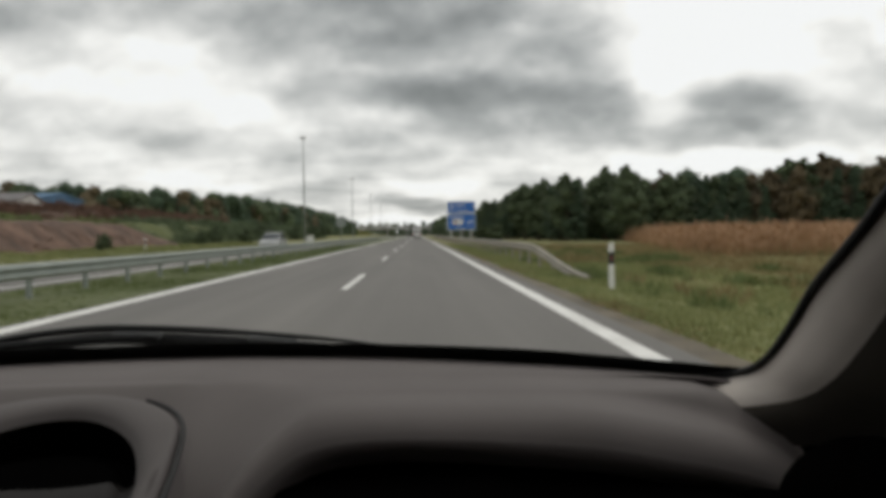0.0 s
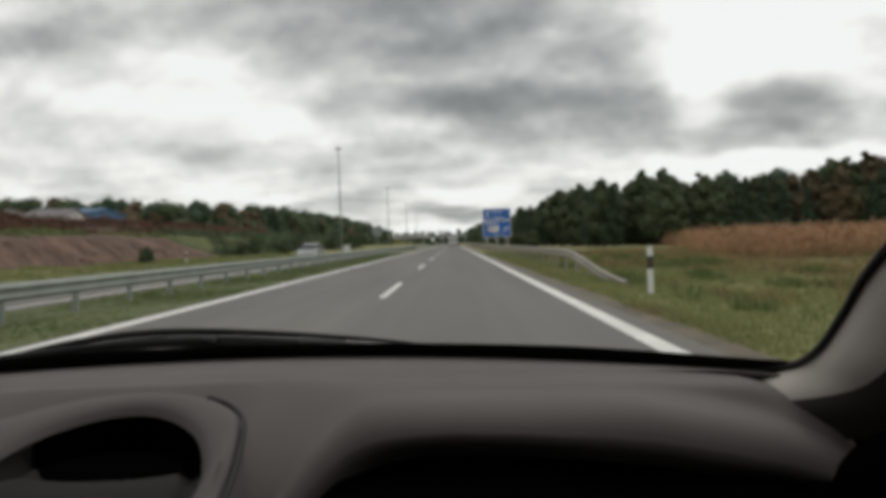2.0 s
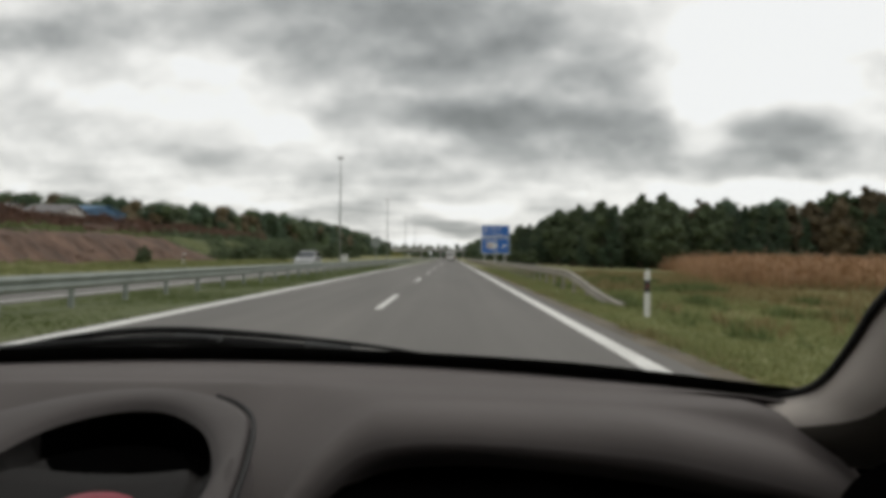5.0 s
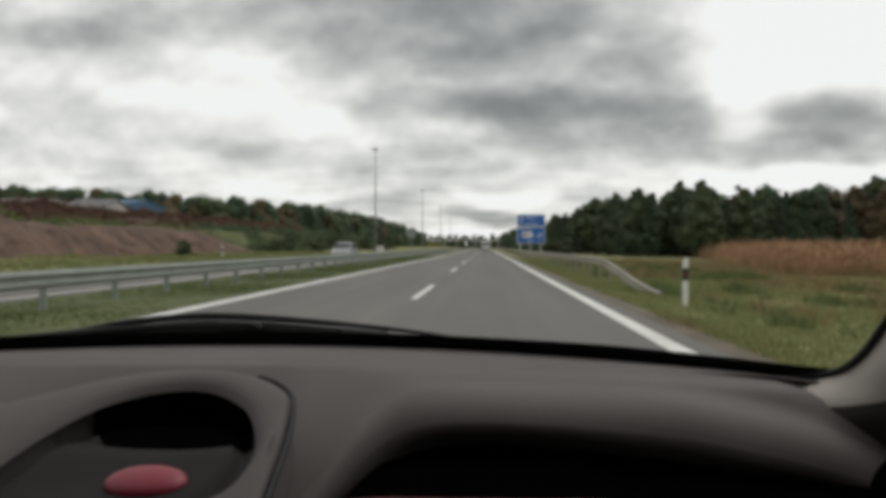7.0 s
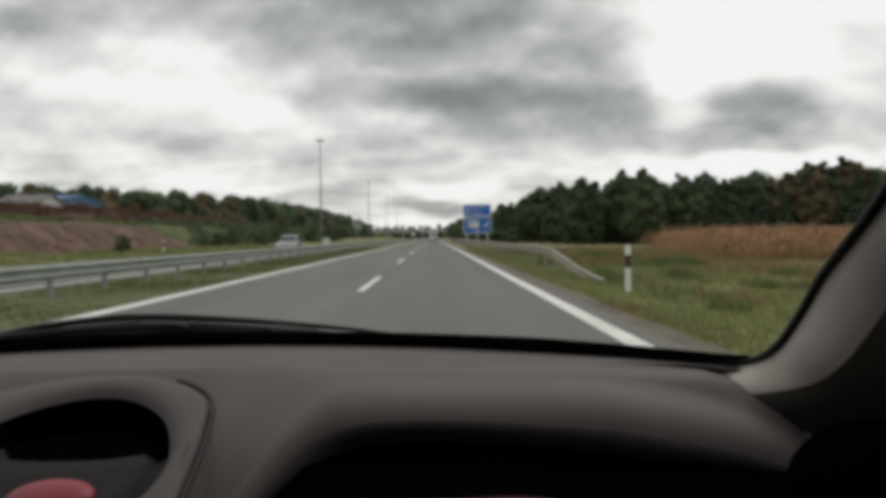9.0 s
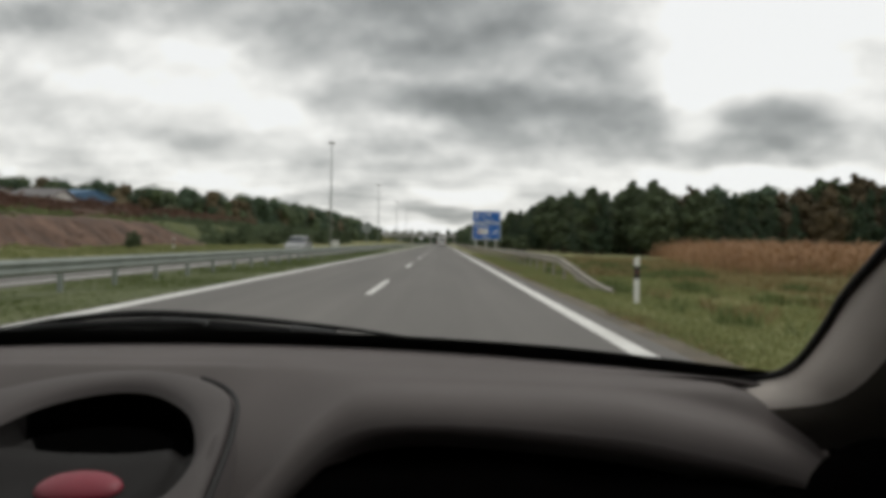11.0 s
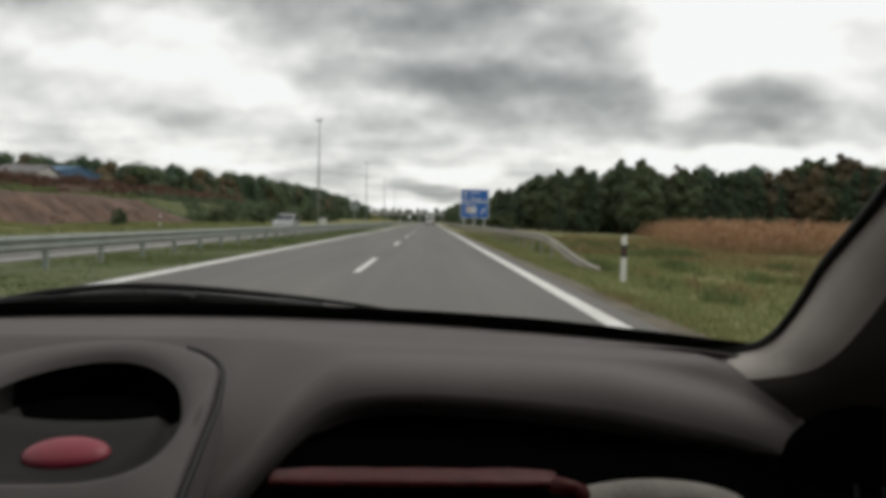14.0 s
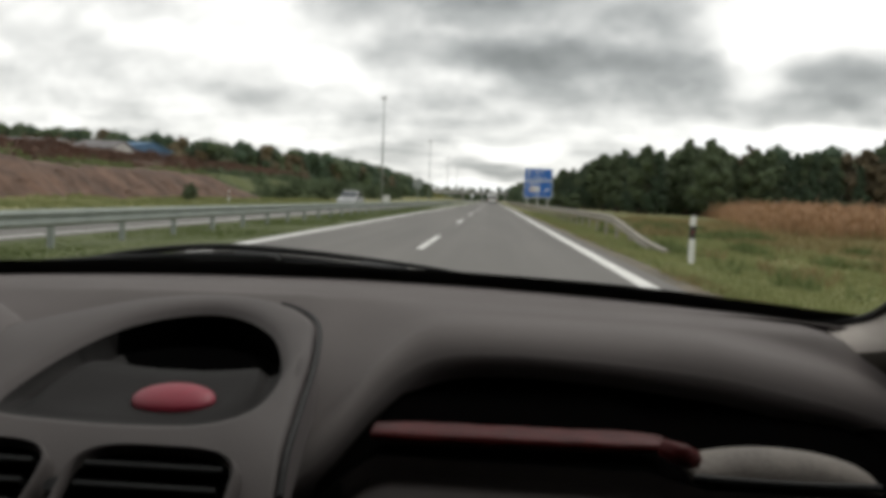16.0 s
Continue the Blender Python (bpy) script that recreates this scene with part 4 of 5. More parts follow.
LIP_Z = [(-0.6, 0.86), (-0.16, 0.86), (-0.112, 0.862), (-0.098, 0.884), (-0.081, 0.905), (-0.057, 0.926), (-0.029, 0.939), (0.016, 0.948), (0.06, 0.949), (0.114, 0.947), (0.17, 0.943), (0.282, 0.931), (0.39, 0.909), (0.45, 0.895), (0.48, 0.886), (0.501, 0.872), (0.52, 0.846), (0.56, 0.785), (0.62, 0.685)]
LIP_Y = [(-0.6, 0.62), (-0.16, 0.62), (-0.112, 0.641), (-0.098, 0.674), (-0.081, 0.713), (-0.057, 0.767), (-0.029, 0.794), (0.016, 0.799), (0.06, 0.803), (0.114, 0.803), (0.17, 0.803), (0.282, 0.803), (0.39, 0.803), (0.45, 0.792), (0.48, 0.769), (0.501, 0.752), (0.52, 0.735), (0.56, 0.737), (0.62, 0.74)]


def shelf_z(x):
    return lerp([(-0.1, 0.914), (0.16, 0.911), (0.205, 0.900), (0.6, 0.898)], x)


def smooth_at(table, x, d=0.02):
    return sum(lerp(table, x + k * d) for k in (-1, -0.5, 0, 0.5, 1)) / 5


cols = [-1.02, -0.96, -0.9, -0.8, -0.7, -0.6, -0.5, -0.44, -0.4, -0.3, -0.2, -0.185, -0.155, -0.14] + [-0.125 + 0.0125 * i for i in range(12)] + [0.03 + 0.04 * i for i in range(9)] + [0.38, 0.41, 0.44, 0.47, 0.50, 0.53, 0.56, 0.60]
rows = []
for x in cols:
    by, bz, ly, lz = base_y(x), base_z(x), smooth_at(LIP_Y, x), smooth_at(LIP_Z, x)
    drop = 3.4 * max(0.0, x - 0.40) ** 2
    end = max(0.0, x - 0.44)
    d = min(bz - lz, 0.06)
    roll = min(0.046, 0.9 * d)
    under = 0.05 * max(0.0, min(1.0, (-0.155 - x) / 0.03, (x + 0.50) / 0.06))
    pts = [(by + 0.03, bz - 0.03), (by + 0.004, bz - 0.004), (by - 0.03, bz + 0.001), (0.5 * by + 0.45, bz + 0.003 - 0.4 * drop), (0.955, bz - 0.001 - drop), (0.91, bz - 0.003 - drop - 0.15 * (bz - lz - d)), (ly + 0.085, lz - 0.004 + roll + 0.5 * (d - roll) - 0.6 * drop - under)] + [(ly + 0.002 + 0.062 * (1 - math.cos(radians(q))), lz - 0.004 + roll * math.sin(radians(q)) - (under + 0.4 * drop) * min(1.0, q / 60)) for q in (82, 66, 52, 40, 28, 19, 11)] + [(ly + 0.006, lz - 0.007), (ly + 0.02, lz - 0.022)]
    dense = spline([(0.0, p[0], p[1]) for p in pts], 64)
    rows.append([(x, float(p[1]), float(p[2])) for p in dense])
dashboard = cpart("dashboard", loft(bmesh.new(), rows, closed=False), M["dash"], None, "grained dark grey plastic dashboard top", True)

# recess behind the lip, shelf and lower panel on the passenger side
# the shade under the lip is put into the near-black colour
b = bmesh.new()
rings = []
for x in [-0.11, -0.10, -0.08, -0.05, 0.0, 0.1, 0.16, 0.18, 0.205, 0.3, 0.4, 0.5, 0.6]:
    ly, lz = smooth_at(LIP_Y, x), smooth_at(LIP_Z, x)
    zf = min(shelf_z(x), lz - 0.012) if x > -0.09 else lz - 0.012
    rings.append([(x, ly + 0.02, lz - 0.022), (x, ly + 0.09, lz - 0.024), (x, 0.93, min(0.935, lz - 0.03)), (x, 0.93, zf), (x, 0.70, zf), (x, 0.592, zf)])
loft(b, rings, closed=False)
cpart("shelf", b, M["shade_black"], None, "open storage shelf in the dashboard, shade put into its black", True)
b = bmesh.new()
rings = []
for x in [-0.076, -0.074, -0.068, -0.058, -0.04, 0.0, 0.1, 0.16, 0.18, 0.205, 0.3, 0.4, 0.5, 0.6]:
    z_ = shelf_z(x) - 9.0 * max(0.0, -0.040 - x) ** 1.8
    rings.append([(x, 0.592, z_), (x, 0.596, z_ - 0.012), (x, 0.600, z_ - 0.022), (x, 0.588, z_ - 0.025)] + [(x, 0.588 - 0.02 * math.sin(a), z_ - 0.072 + 0.047 * math.cos(a)) for a in (0.3, 0.7, 1.1, 1.5)] + [(x, 0.56, 0.76), (x, 0.60, 0.60)])
loft(b, rings, closed=False)
cpart("lower_panel", b, M["dash"], None, "dark grey lower dashboard panel", True)

# side vent, its black deepened by the shade of the corner
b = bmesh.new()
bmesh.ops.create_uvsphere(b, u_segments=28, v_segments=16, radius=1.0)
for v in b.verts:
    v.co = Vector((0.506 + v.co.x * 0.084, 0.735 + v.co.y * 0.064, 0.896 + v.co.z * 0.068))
side_vent = cpart("side_vent", b, M["shade_black"], dashboard, "black round side air vent, shade deepening its colour", True)
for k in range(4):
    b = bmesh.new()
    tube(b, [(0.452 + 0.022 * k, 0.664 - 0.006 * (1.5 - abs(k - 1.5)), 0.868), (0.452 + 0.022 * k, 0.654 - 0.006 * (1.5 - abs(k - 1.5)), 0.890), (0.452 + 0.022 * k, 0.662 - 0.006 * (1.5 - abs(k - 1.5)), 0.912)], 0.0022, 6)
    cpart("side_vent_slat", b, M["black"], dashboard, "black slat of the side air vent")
# added block that fills the gap; its near-black stands for shade
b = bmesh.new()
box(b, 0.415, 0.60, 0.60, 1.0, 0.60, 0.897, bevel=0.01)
cpart("dash_end_shade", b, M["shade_black"], dashboard, "added near-black block standing for shade at the dashboard end")
# centre housing with recessed display pod


def plane_z(y):
    return 0.953 + (y - 0.60) * 0.2 - 4.0 * max(0.0, 0.545 - y) ** 2


OUTER = [(-0.099, 0.47), (-0.106, 0.53), (-0.114, 0.60), (-0.126, 0.70), (-0.144, 0.775), (-0.187, 0.820), (-0.258, 0.842), (-0.34, 0.818), (-0.42, 0.745), (-0.49, 0.65), (-0.515, 0.57), (-0.515, 0.47), (-0.42, 0.452), (-0.30, 0.45), (-0.18, 0.452), (-0.115, 0.456)]
HOLE = [(-0.139, 0.62), (-0.145, 0.68), (-0.178, 0.752), (-0.232, 0.797), (-0.285, 0.795), (-0.33, 0.755), (-0.352, 0.69), (-0.358, 0.62), (-0.352, 0.574), (-0.325, 0.556), (-0.27, 0.550), (-0.22, 0.549), (-0.175, 0.554), (-0.148, 0.577)]
PC = (-0.245, 0.655)


def polar(points, n):
    dense = spline([(*p, 0) for p in points], 400, True)
    ang = np.array([math.atan2(p[1] - PC[1], p[0] - PC[0]) for p in dense])
    rad = np.array([math.hypot(p[1] - PC[1], p[0] - PC[0]) for p in dense])
    order = np.argsort(ang)
    return [float(np.interp(2 * math.pi * k / n - math.pi, ang[order], rad[order], period=2 * math.pi)) for k in range(n)]


N = 120
ro, rh = polar(OUTER, N), polar(HOLE, N)


def polar_ring(rs, dz, grow=0.0):
    out = []
    for k in range(N):
        a = 2 * math.pi * k / N - math.pi
        rr = rs[k] + grow
        x, y = PC[0] + rr * math.cos(a), PC[1] + rr * math.sin(a)
        out.append((x, y, plane_z(y) + dz))
    return out


b = bmesh.new()
loft(b, [polar_ring(ro, -0.05, 0.004), polar_ring(ro, -0.006), polar_ring(ro, -0.001, -0.004), polar_ring(ro, 0.001, -0.009), polar_ring(rh, 0.002, 0.012), polar_ring(rh, 0.0, 0.004), polar_ring(rh, -0.003), polar_ring(rh, -0.009, -0.004)])
console = cpart("centre_console", b, M["console"], None, "dark grey centre console housing around the display", True)
FRONT_Y = 0.700
NICHE_X, NICHE_XR = -0.300, -0.176


def pod_floor(k_, y):
    dip = max(0.0, min(1.0, (y - 0.655) / 0.05))
    groove = max(0.0, min(1.0, (y - 0.565) / 0.05)) * max(0.0, min(1.0, (k_ - 0.80) / 0.10))
    return plane_z(min(y, FRONT_Y + 0.02)) - 0.007 - 0.010 * (1 - k_ * k_) - 0.013 * dip * dip - 0.011 * groove


def pod_faces(zone):
    """Side wall and floor of the pod: its front half, the display niche at the back, and the walls on both sides of the niche."""
    b_ = bmesh.new()
    rim = polar_ring(rh, -0.009, -0.004)
    foot = [(p[0], p[1], min(p[2] - 0.001, pod_floor(1.0, p[1]))) for p in polar_ring(rh, 0, -0.006)]
    if zone != "front":
        foot = [(p[0], p[1] + 0.012 * (p[1] > FRONT_Y), p[2]) for p in foot]
    rows_ = [rim, foot]
    for k_ in (0.95, 0.9, 0.87, 0.84, 0.80, 0.7, 0.6, 0.5, 0.4, 0.3, 0.2, 0.1, 0.0004):
        rows_.append([(lambda x, y: (x, y, pod_floor(k_, y)))(PC[0] + (p[0] - PC[0]) * k_, PC[1] + (p[1] - PC[1]) * k_) for p in foot])
    loft(b_, rows_)

    def cut(co, no, keep_front):
        bmesh.ops.bisect_plane(b_, geom=b_.verts[:] + b_.edges[:] + b_.faces[:], plane_co=co, plane_no=no, clear_inner=keep_front, clear_outer=not keep_front)
    cut((0, FRONT_Y, 0.95), (0, 1, 0.15), zone != "front")
    if zone in ("niche", "left"):
        cut((NICHE_X, FRONT_Y, 0.95), (1, 0.75, 0), zone == "niche")
    if zone in ("niche", "right"):
        cut((NICHE_XR, FRONT_Y, 0.95), (-1, 0.75, 0), zone == "niche")
    return b_


# floor and walls wear the darkened plastic in place of real shade
bowl = cpart("bowl", pod_faces("front"), M["bowl"], console, "recessed grey bowl, its inner shade put into a darker colour", True)
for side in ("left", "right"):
    cpart("bowl_wall", pod_faces(side), M["bowl"], console, "side wall of the bowl, shade put into its darker colour", True)
# open niche without a hood; the hood's shade is in its black
cpart("display", pod_faces("niche"), M["display"], console, "display niche, the hood's shade put into its black")
# raised rim seam
b = bmesh.new()
seam = polar_ring(ro, -0.004, 0.004)
ks = [k for k in range(N) if seam[k][0] > -0.19 and seam[k][1] > 0.475]
tube(b, [seam[k] for k in ks], 0.0028, 6)
cpart("seam", b, M["black"], console, "dark seam round the housing")
# hazard switch
b = bmesh.new()
bmesh.ops.create_uvsphere(b, u_segments=28, v_segments=14, radius=1.0)
for v in b.verts:
    v.co = Vector((v.co.x * 0.0345, v.co.y * 0.0225, v.co.z * 0.010))
    v.co = Vector((-0.221 + v.co.x, 0.614 + v.co.y, plane_z(0.614 + v.co.y) - 0.013 + v.co.z))
cpart("hazard_button", b, M["button"], console, "oval red hazard light button", True)
b = bmesh.new()
tube(b, [(-0.221 + 0.0365 * math.cos(a), 0.614 + 0.025 * math.sin(a), plane_z(0.614 + 0.025 * math.sin(a)) - 0.0195) for a in [2 * math.pi * k / 32 for k in range(33)]], 0.0025, 6)
cpart("button_collar", b, M["black"], console, "dark collar round the button")
# front of the console with two air vents
b = bmesh.new()
loft(b, [[(x, 0.456, plane_z(0.456) - 0.002), (x, 0.448, 0.875), (x, 0.445, 0.80), (x, 0.47, 0.66)] for x in (-0.52, -0.43, -0.35, -0.25, -0.15, -0.104)], closed=False)
cpart("console_front", b, M["console"], console, "", True)


def vent(cx, w, h):
    v = part("air_vent", bmesh.new(), M["black"], car, "round-cornered air vent with dark slats")
    v.matrix_basis = pose(cx - CX, 0.484, plane_z(0.484) + 0.001, 34, 0, 0) @ pose(0, 0, 0.0115)
    out = [(math.copysign(abs(math.cos(a)) ** 0.55, math.cos(a)) * w / 2, math.copysign(abs(math.sin(a)) ** 0.55, math.sin(a)) * h / 2) for a in [2 * math.pi * k / 40 for k in range(40)]]
    b = bmesh.new()
    loft(b, [[(x * s_, y * s_, z) for x, y in out] for s_, z in ((1.05, -0.016), (1.04, -0.004), (1.02, -0.001), (0.99, -0.001), (0.965, -0.004), (0.95, -0.0095))])
    part("frame", b, M["console"], v, "dark grey vent frame", True)
    # flat disc, the shade behind the slats put into its black
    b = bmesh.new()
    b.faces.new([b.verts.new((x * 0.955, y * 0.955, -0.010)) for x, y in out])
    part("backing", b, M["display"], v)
    for k in range(3):
        yy = h * (-0.25 + 0.25 * k)
        part("slat", B(-w * 0.42, w * 0.42, yy - 0.0022, yy + 0.0022, -0.009, -0.002, bevel=0.001), M["black"], v)
    return v


vent(-0.308, 0.100, 0.064)
vent(-0.184, 0.112, 0.064)
b = bmesh.new()
tube(b, [(-0.247, 0.486, plane_z(0.486) - 0.002), (-0.247, 0.483, plane_z(0.486) + 0.004)], 0.006, 14)
cpart("vent_knob", b, M["black"], None, "small round vent knob")

# instrument hood before the driver
b = bmesh.new()
bmesh.ops.create_uvsphere(b, u_segments=32, v_segments=16, radius=1.0)
for v in b.verts:
    v.co = Vector((-0.632 + v.co.x * 0.222, 0.70 + v.co.y * 0.16, 0.945 + v.co.z * 0.085))
cpart("instrument_hood", b, M["dash"], None, "rounded dark grey instrument hood", True)

# windscreen: glass pane with black border
TOP_Z, TOP_Y = 1.40, 0.36


def screen_point(x, f):
    """f: 0 at the base, 1 at the roof."""
    by, bz = base_y(x), base_z(x)
    xc = CX + (x - CX) * (1 - 0.10 * f)
    bow = 0.02 * math.sin(math.pi * f)
    ty = TOP_Y - 0.12 * (x + 0.22) ** 2
    return (xc, by + (ty - by) * f + bow, bz + (TOP_Z - bz) * f + bow)


rows_g = []
for i in range(15):
    f = i / 14
    rows_g.append([screen_point(CX + 0.80 * (2 * k / 24 - 1), f) for k in range(25)])
pane = cpart("windscreen", loft(bmesh.new(), rows_g, closed=False), glass, None, "clear glass windscreen", True)
pane.visible_shadow = False
b = bmesh.new()
rows_f = []
for k in range(41):
    x = -0.95 + 1.46 * k / 40
    thick = 0.052 - 0.06 * max(0.0, min(0.2, abs(x - CX) - 0.45)) 
    rows_f.append([(lambda q: (q[0], q[1] - 0.004, q[2] - 0.002))(screen_point(x, f)) for f in (-0.02, 0.008, thick * 0.6, thick)])
loft(b, rows_f, closed=False)
cpart("lower_border", b, M["black"], pane, "black painted lower border of the glass", True)

# A-pillar trims: the glass edge runs up and back
EDGE = [(0.350, 1.037, 0.969), (0.402, 1.014, 0.970), (0.468, 0.955, 0.985), (0.482, 0.90, 1.010), (0.488, 0.85, 1.055), (0.487, 0.80, 1.100), (0.480, 0.72, 1.147), (0.470, 0.65, 1.187), (0.450, 0.50, 1.285), (0.430, 0.36, 1.40)]


def pillar(mirror):
    rings, seal = [], []
    for i, (ex, ey, ez) in enumerate(EDGE):
        prof = [(0.0, 0.012, -0.008), (0.001, -0.006, 0.0), (0.002, -0.030, 0.001), (0.006, -0.056, 0.0), (0.020, -0.086, -0.004), (0.052, -0.112, -0.012), (0.10, -0.130, -0.02), (0.16, -0.140, -0.03)]
        low = max(0.0, (3.2 - i) / 2.2)
        ring = []
        for u, v, w in prof:
            x, y_, z = ex + u, ey + v, ez + w - (0.006 + 0.10 * abs(v)) * low
            ring.append((x if not mirror else 2 * CX - x, y_, z))
        rings.append(ring)
        seal.append((ex - 0.002 if not mirror else 2 * CX - ex + 0.002, ey - 0.004, ez))
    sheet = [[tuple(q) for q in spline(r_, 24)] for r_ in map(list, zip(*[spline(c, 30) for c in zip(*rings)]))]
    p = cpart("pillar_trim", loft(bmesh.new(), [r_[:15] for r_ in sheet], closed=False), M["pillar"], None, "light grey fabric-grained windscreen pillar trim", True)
    # same trim sheet, coloured dark where it turns away from the windscreen
    cpart("pillar_side", loft(bmesh.new(), [r_[14:] for r_ in sheet], closed=False), M["pillar_shade"], p, "pillar face towards the door, shade put into its darker colour", True)
    b_ = bmesh.new()
    tube(b_, [tuple(q) for q in spline(seal, 40)], 0.0048, 8)
    cpart("seal", b_, M["black"], p, "black rubber glass seal", True)


pillar(False)
pillar(True)

# wiper parked along the foot of the windscreen
wiper = cpart("wiper", bmesh.new(), M["black"], None, "black windscreen wiper parked along the glass")
path = [(x, base_y(x) + 0.05, z) for x, z in ((-0.66, 0.990), (-0.58, 1.004), (-0.50, 1.018), (-0.40, 1.027), (-0.30, 1.025), (-0.18, 1.017), (-0.06, 1.007), (0.03, 0.997))]
b = bmesh.new()
tube(b, [tuple(q) for q in spline(path, 30)], [0.002 + 0.0036 * math.sin(math.pi * min(1, (k + 2) / 30)) for k in range(30)], 8)
cpart("blade_frame", b, M["black"], wiper, "", True)
b = bmesh.new()
tube(b, [tuple(q + np.array((0, 0.008, -0.0165))) for q in spline(path, 30)], 0.0095, 8)
cpart("rubber_blade", b, M["tyre"], wiper, "", True)
b = bmesh.new()
arm = [(-0.78, base_y(-0.78) + 0.06, 0.978), (-0.62, base_y(-0.62) + 0.045, 0.996), (-0.46, base_y(-0.46) + 0.04, 1.010), (-0.30, base_y(-0.30) + 0.045, 1.014)]
tube(b, [tuple(q) for q in spline(arm, 16)], [0.0095 - 0.0003 * k for k in range(16)], 8)
cpart("arm", b, M["black"], wiper, "", True)
WZ = [(-0.66, 0.988), (-0.40, 1.022), (-0.18, 1.012), (0.04, 0.992)]
for x in (-0.52, -0.33, -0.13):
    b = bmesh.new()
    tube(b, [(x - 0.035, base_y(x) + 0.046, lerp(WZ, x - 0.035) - 0.002), (x + 0.035, base_y(x) + 0.046, lerp(WZ, x + 0.035) - 0.002)], 0.0055, 8)
    cpart("clip", b, M["cladding_grey"], wiper, "grey blade clip")

# plain walls that close the cabin; the added window blanks keep side light out
b = bmesh.new()
box(b, -1.02, 0.58, -1.6, 0.42, 1.40, 1.46)
cpart("roof_lining", b, M["headlining"], None, "pale grey roof lining")
# door walls carry the near-black shade colour up to the roof
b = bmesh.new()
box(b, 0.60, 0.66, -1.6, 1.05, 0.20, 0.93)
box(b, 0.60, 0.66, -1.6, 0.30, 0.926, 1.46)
cpart("door_light_block", b, M["shade_black"], None, "added door wall, near-black for shade, closed against side-window light")
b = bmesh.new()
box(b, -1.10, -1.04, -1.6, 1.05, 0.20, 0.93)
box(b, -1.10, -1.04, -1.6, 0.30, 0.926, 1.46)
cpart("door_light_block", b, M["shade_black"], None, "added door wall, near-black for shade, closed against side-window light")
b = bmesh.new()
box(b, -1.10, 0.66, -1.66, -1.60, 0.20, 1.46)
cpart("rear_wall", b, M["cabin"], None, "dark cabin rear wall")
b = bmesh.new()
box(b, -1.10, 0.66, -1.66, 1.15, 0.16, 0.20)
cpart("floor_pan", b, M["cabin"], None, "dark cabin floor")
b = bmesh.new()
box(b, -1.10, 0.66, 1.16, 1.20, 0.16, 0.93)
cpart("bulkhead", b, M["cabin"], None, "dark bulkhead")
for sx in (-0.98, 0.54):
    for yy in (-1.1, 1.55):
        b = bmesh.new()
        tube(b, [(sx - 0.09, yy, 0.30), (sx - 0.07, yy, 0.30), (sx + 0.07, yy, 0.30), (sx + 0.09, yy, 0.30)], [0.27, 0.30, 0.30, 0.27], 24)
        wheel = cpart("wheel", b, M["tyre"], None, "black rubber tyre")
        b = bmesh.new()
        tube(b, [(sx - 0.094, yy, 0.30), (sx + 0.094, yy, 0.30)], 0.18, 20)
        cpart("rim", b, M["steel"], wheel)
b = bmesh.new()
rings = []
for y_, z_, hw in ((1.23, 0.925, 0.80), (1.45, 0.885, 0.80), (1.75, 0.82, 0.78), (2.0, 0.74, 0.74), (2.12, 0.66, 0.68), (2.16, 0.50, 0.66), (2.14, 0.28, 0.66)):
    rings.append([(CX + hw * u, y_ - 0.10 * abs(u) ** 3, z_ - 0.05 * abs(u) ** 4) for u in (-1, -0.9, -0.7, -0.35, 0, 0.35, 0.7, 0.9, 1)])
loft(b, rings, closed=False)
cpart("bonnet", b, M["car_silver"], None, "painted bonnet and nose", True)
for sx in (-1, 1):
    b = bmesh.new()
    rings = []
    for y_, z_, hw in ((1.05, 0.93, 0.88), (1.23, 0.91, 0.84), (1.45, 0.84, 0.82), (1.75, 0.77, 0.80), (2.0, 0.69, 0.75), (2.06, 0.5, 0.70)):
        rings.append([(CX + sx * (hw - 0.06), y_, z_), (CX + sx * hw, y_, z_ - 0.06), (CX + sx * hw, y_, 0.58)])
    loft(b, rings, closed=False)
    cpart("wing", b, M["car_silver"], None, "painted front wing", True)

# outer skin: sides with wheel arches, side glass, roof and tailgate
side_outline = [(-1.74, 0.32)] + [(-1.1 - 0.35 * math.cos(a), 0.30 + 0.35 * math.sin(a)) for a in [math.pi * k / 10 for k in range(11)]] + [(1.06, 0.28), (1.06, 0.90), (0.95, 0.925), (-1.66, 0.935), (-1.74, 0.86)]
for sx in (-1, 1):
    b = bmesh.new()
    loft(b, [[(CX + sx * w, y_, z_ if w < 0.91 else 0.6 + (z_ - 0.6) * 0.97) for y_, z_ in side_outline] for w in (0.884, 0.905, 0.922)], True, True)
    cpart("body_side", b, M["car_silver"], None, "silver painted body side with wheel arch")
    for y0, y1 in ((-0.30, 0.24), (-1.30, -0.38)):
        b = bmesh.new()
        loft(b, [[(CX + sx * 0.886, y0, 0.95), (CX + sx * 0.886, y1, 0.95), (CX + sx * 0.884, y1 - 0.10 * (y1 > 0), 1.37), (CX + sx * 0.884, y0 + 0.16 * (y0 < -1), 1.37)], [(CX + sx * 0.892, y0, 0.95), (CX + sx * 0.892, y1, 0.95), (CX + sx * 0.890, y1 - 0.10 * (y1 > 0), 1.37), (CX + sx * 0.890, y0 + 0.16 * (y0 < -1), 1.37)]], True, True)
        cpart("side_window", b, M["glass_dark"], None, "dark side window")
b = bmesh.new()
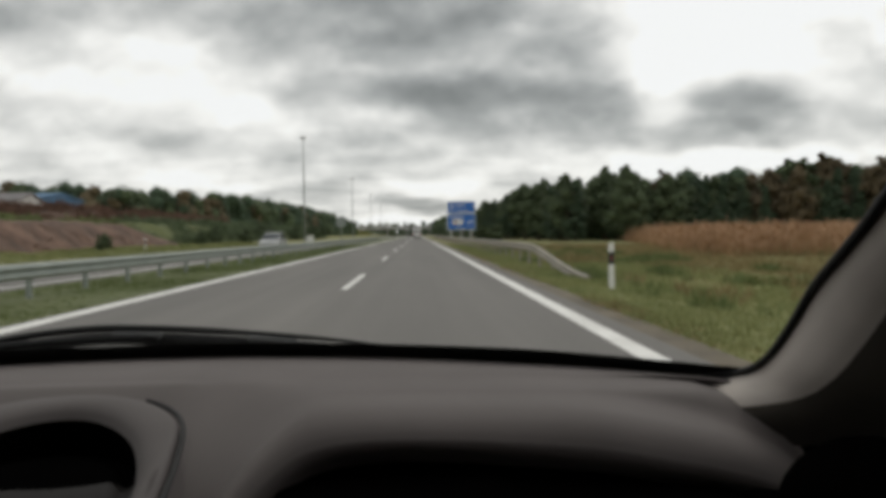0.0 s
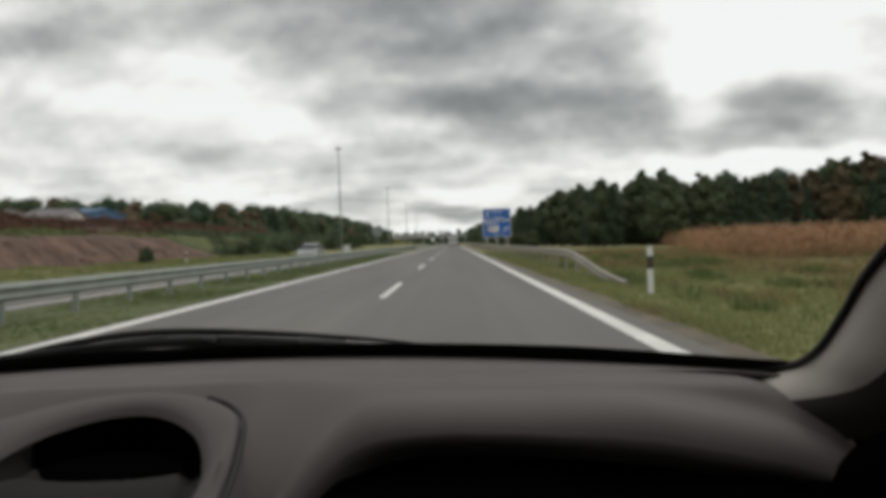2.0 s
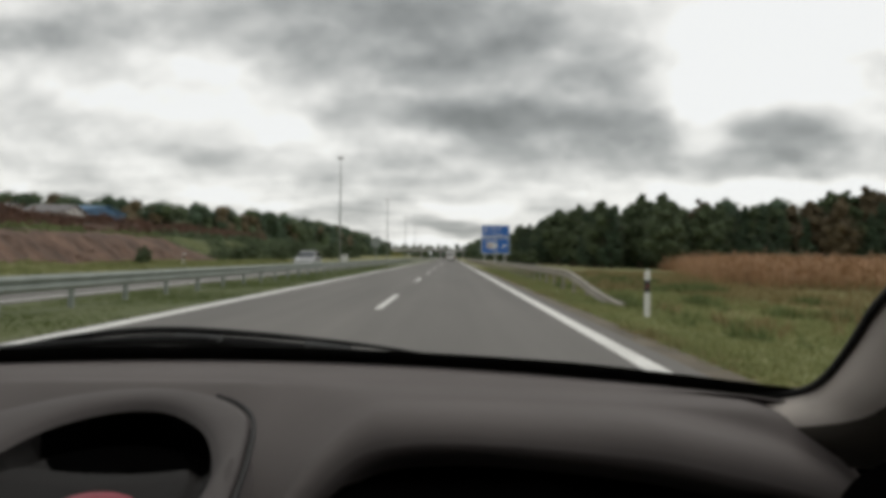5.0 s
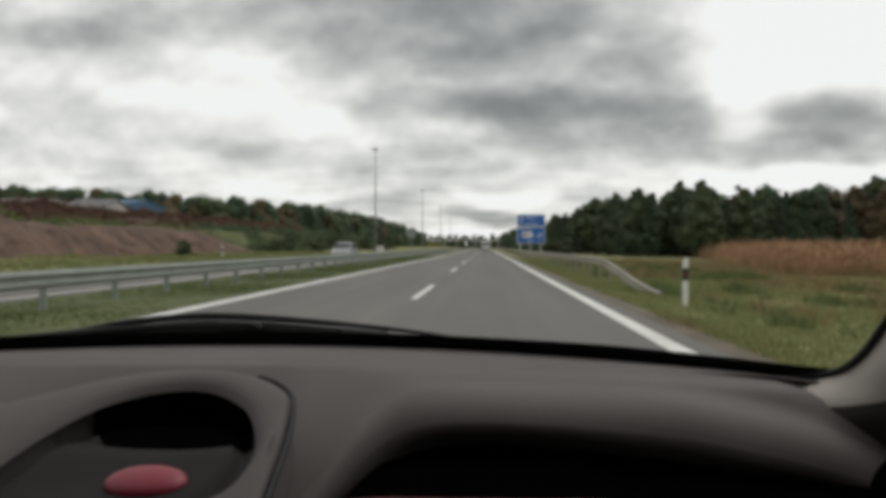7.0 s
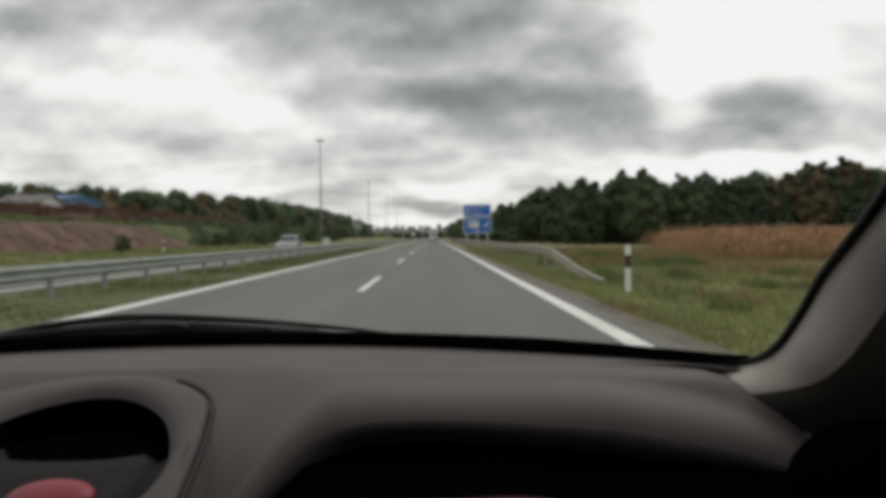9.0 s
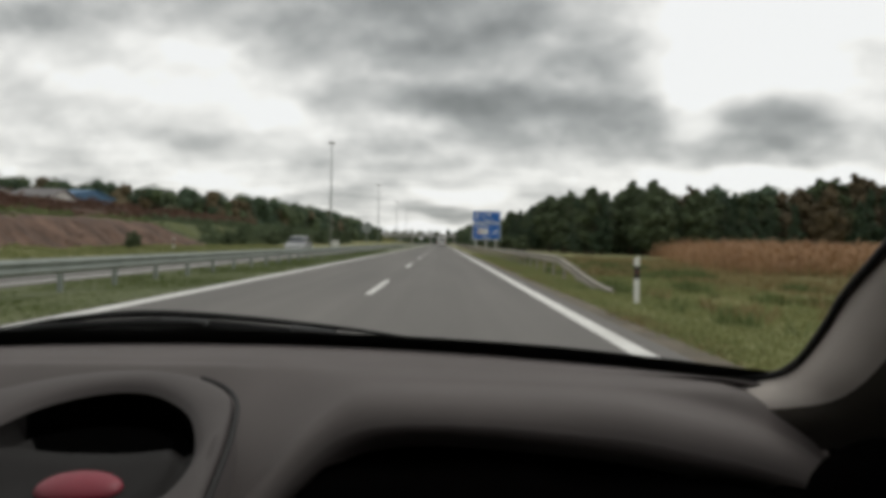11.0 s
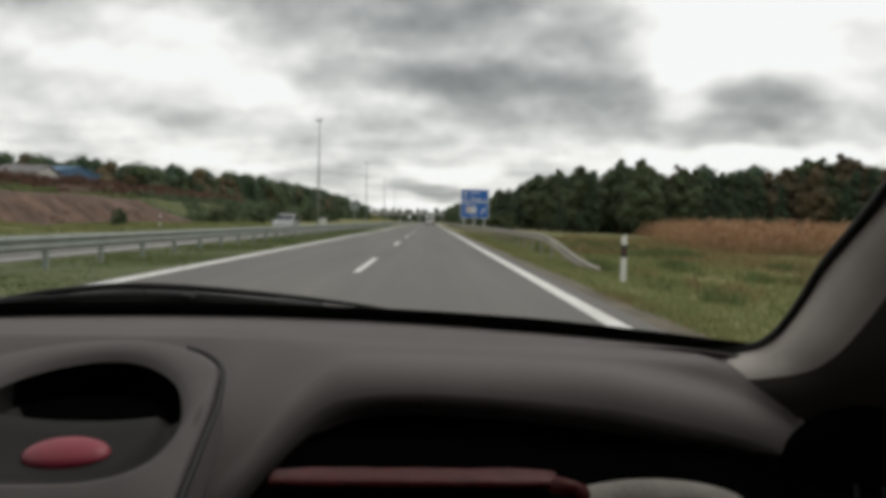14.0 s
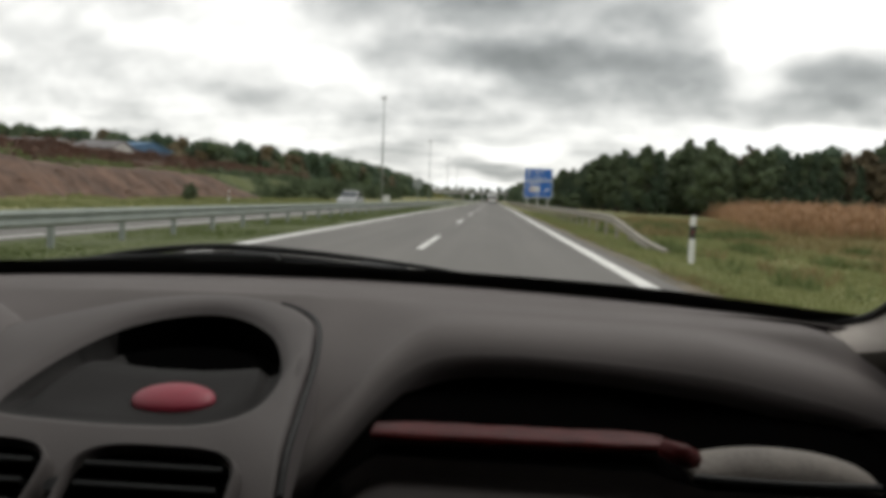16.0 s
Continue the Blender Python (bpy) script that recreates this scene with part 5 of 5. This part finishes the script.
loft(b, [[(CX + 0.90 * u, y_, 1.475 + z_ - 0.05 * abs(u) ** 3) for u in (-1, -0.94, -0.8, -0.4, 0, 0.4, 0.8, 0.94, 1)] for y_, z_ in ((0.44, -0.015), (0.36, 0.02), (0.0, 0.05), (-0.7, 0.055), (-1.4, 0.03), (-1.70, -0.03))], closed=False)
cpart("roof_panel", b, M["car_silver"], None, "silver painted roof", True)
cpart("tailgate", B(CX - 0.88, CX + 0.88, -1.74, -1.665, 0.32, 0.95, bevel=0.03), M["car_silver"], None, "silver painted tailgate")
cpart("rear_window", B(CX - 0.80, CX + 0.80, -1.70, -1.665, 0.97, 1.38, bevel=0.01), M["glass_dark"], None, "dark rear window")
cpart("rear_bumper", B(CX - 0.89, CX + 0.89, -1.82, -1.745, 0.30, 0.58, bevel=0.03), M["cladding_grey"], None, "dark grey plastic bumper")
cpart("front_bumper", B(CX - 0.70, CX + 0.70, 2.165, 2.24, 0.26, 0.52, bevel=0.03), M["cladding_grey"], None, "dark grey plastic bumper")

# things lying on the dashboard shelf
b = bmesh.new()
rings = []
for k in range(20):
    f = k / 19
    x = -0.055 + 0.235 * f
    zc = 0.9245 - 0.004 * f
    yc = 0.612 + 0.018 * f
    k2 = 0.75 + 0.25 * min(1, f * 8, (1 - f) * 8)
    rings.append([(x, yc + math.copysign(abs(math.cos(a)) ** 0.5, math.cos(a)) * 0.019 * k2, zc + math.copysign(abs(math.sin(a)) ** 0.7, math.sin(a)) * 0.0052 * k2 + 0.0009 * noise.noise(Vector((x * 40, a, 0)))) for a in [2 * math.pi * j / 18 for j in range(18)]])
wallet = thing("wallet", loft(bmesh.new(), rings, True, True), M["leather"], "maroon leather long wallet lying on the dashboard shelf", "wallet", smooth=True)
wallet.location.z = 0.002
b = bmesh.new()
tube(b, [(0.172, 0.60, 0.927), (0.186, 0.592, 0.924), (0.194, 0.598, 0.920), (0.190, 0.612, 0.918)], [0.007, 0.009, 0.008, 0.005], 8)
part("strap_loop", b, M["leather"], wallet, "short leather strap loop", True)
b = bmesh.new()
rings = []
for k in range(22):
    f = k / 21
    x = 0.197 + 0.140 * f
    env = math.sin(math.pi * min(0.999, 0.06 + 0.9 * f)) ** 0.5
    rings.append([(x, 0.625 + math.cos(a) * 0.028, 0.9025 + max(0.0, math.sin(a)) * 0.022 * env + min(0.0, math.sin(a)) * 0.001) for a in [2 * math.pi * j / 18 for j in range(18)]])
case = thing("soft_case", loft(bmesh.new(), rings, True, True), M["cloth"], "grey soft case lying on the dashboard shelf beside the wallet", "case", smooth=True)
# added dark tube that draws the shading line low on the case
b = bmesh.new()
tube(b, [(0.197 + 0.140 * f, 0.5995 - 0.004 * math.sin(math.pi * f), 0.9065) for f in [k / 12 for k in range(13)]], 0.0034, 8)
part("zip", b, M["black"], case, "dark shading line along the lower side of the case")
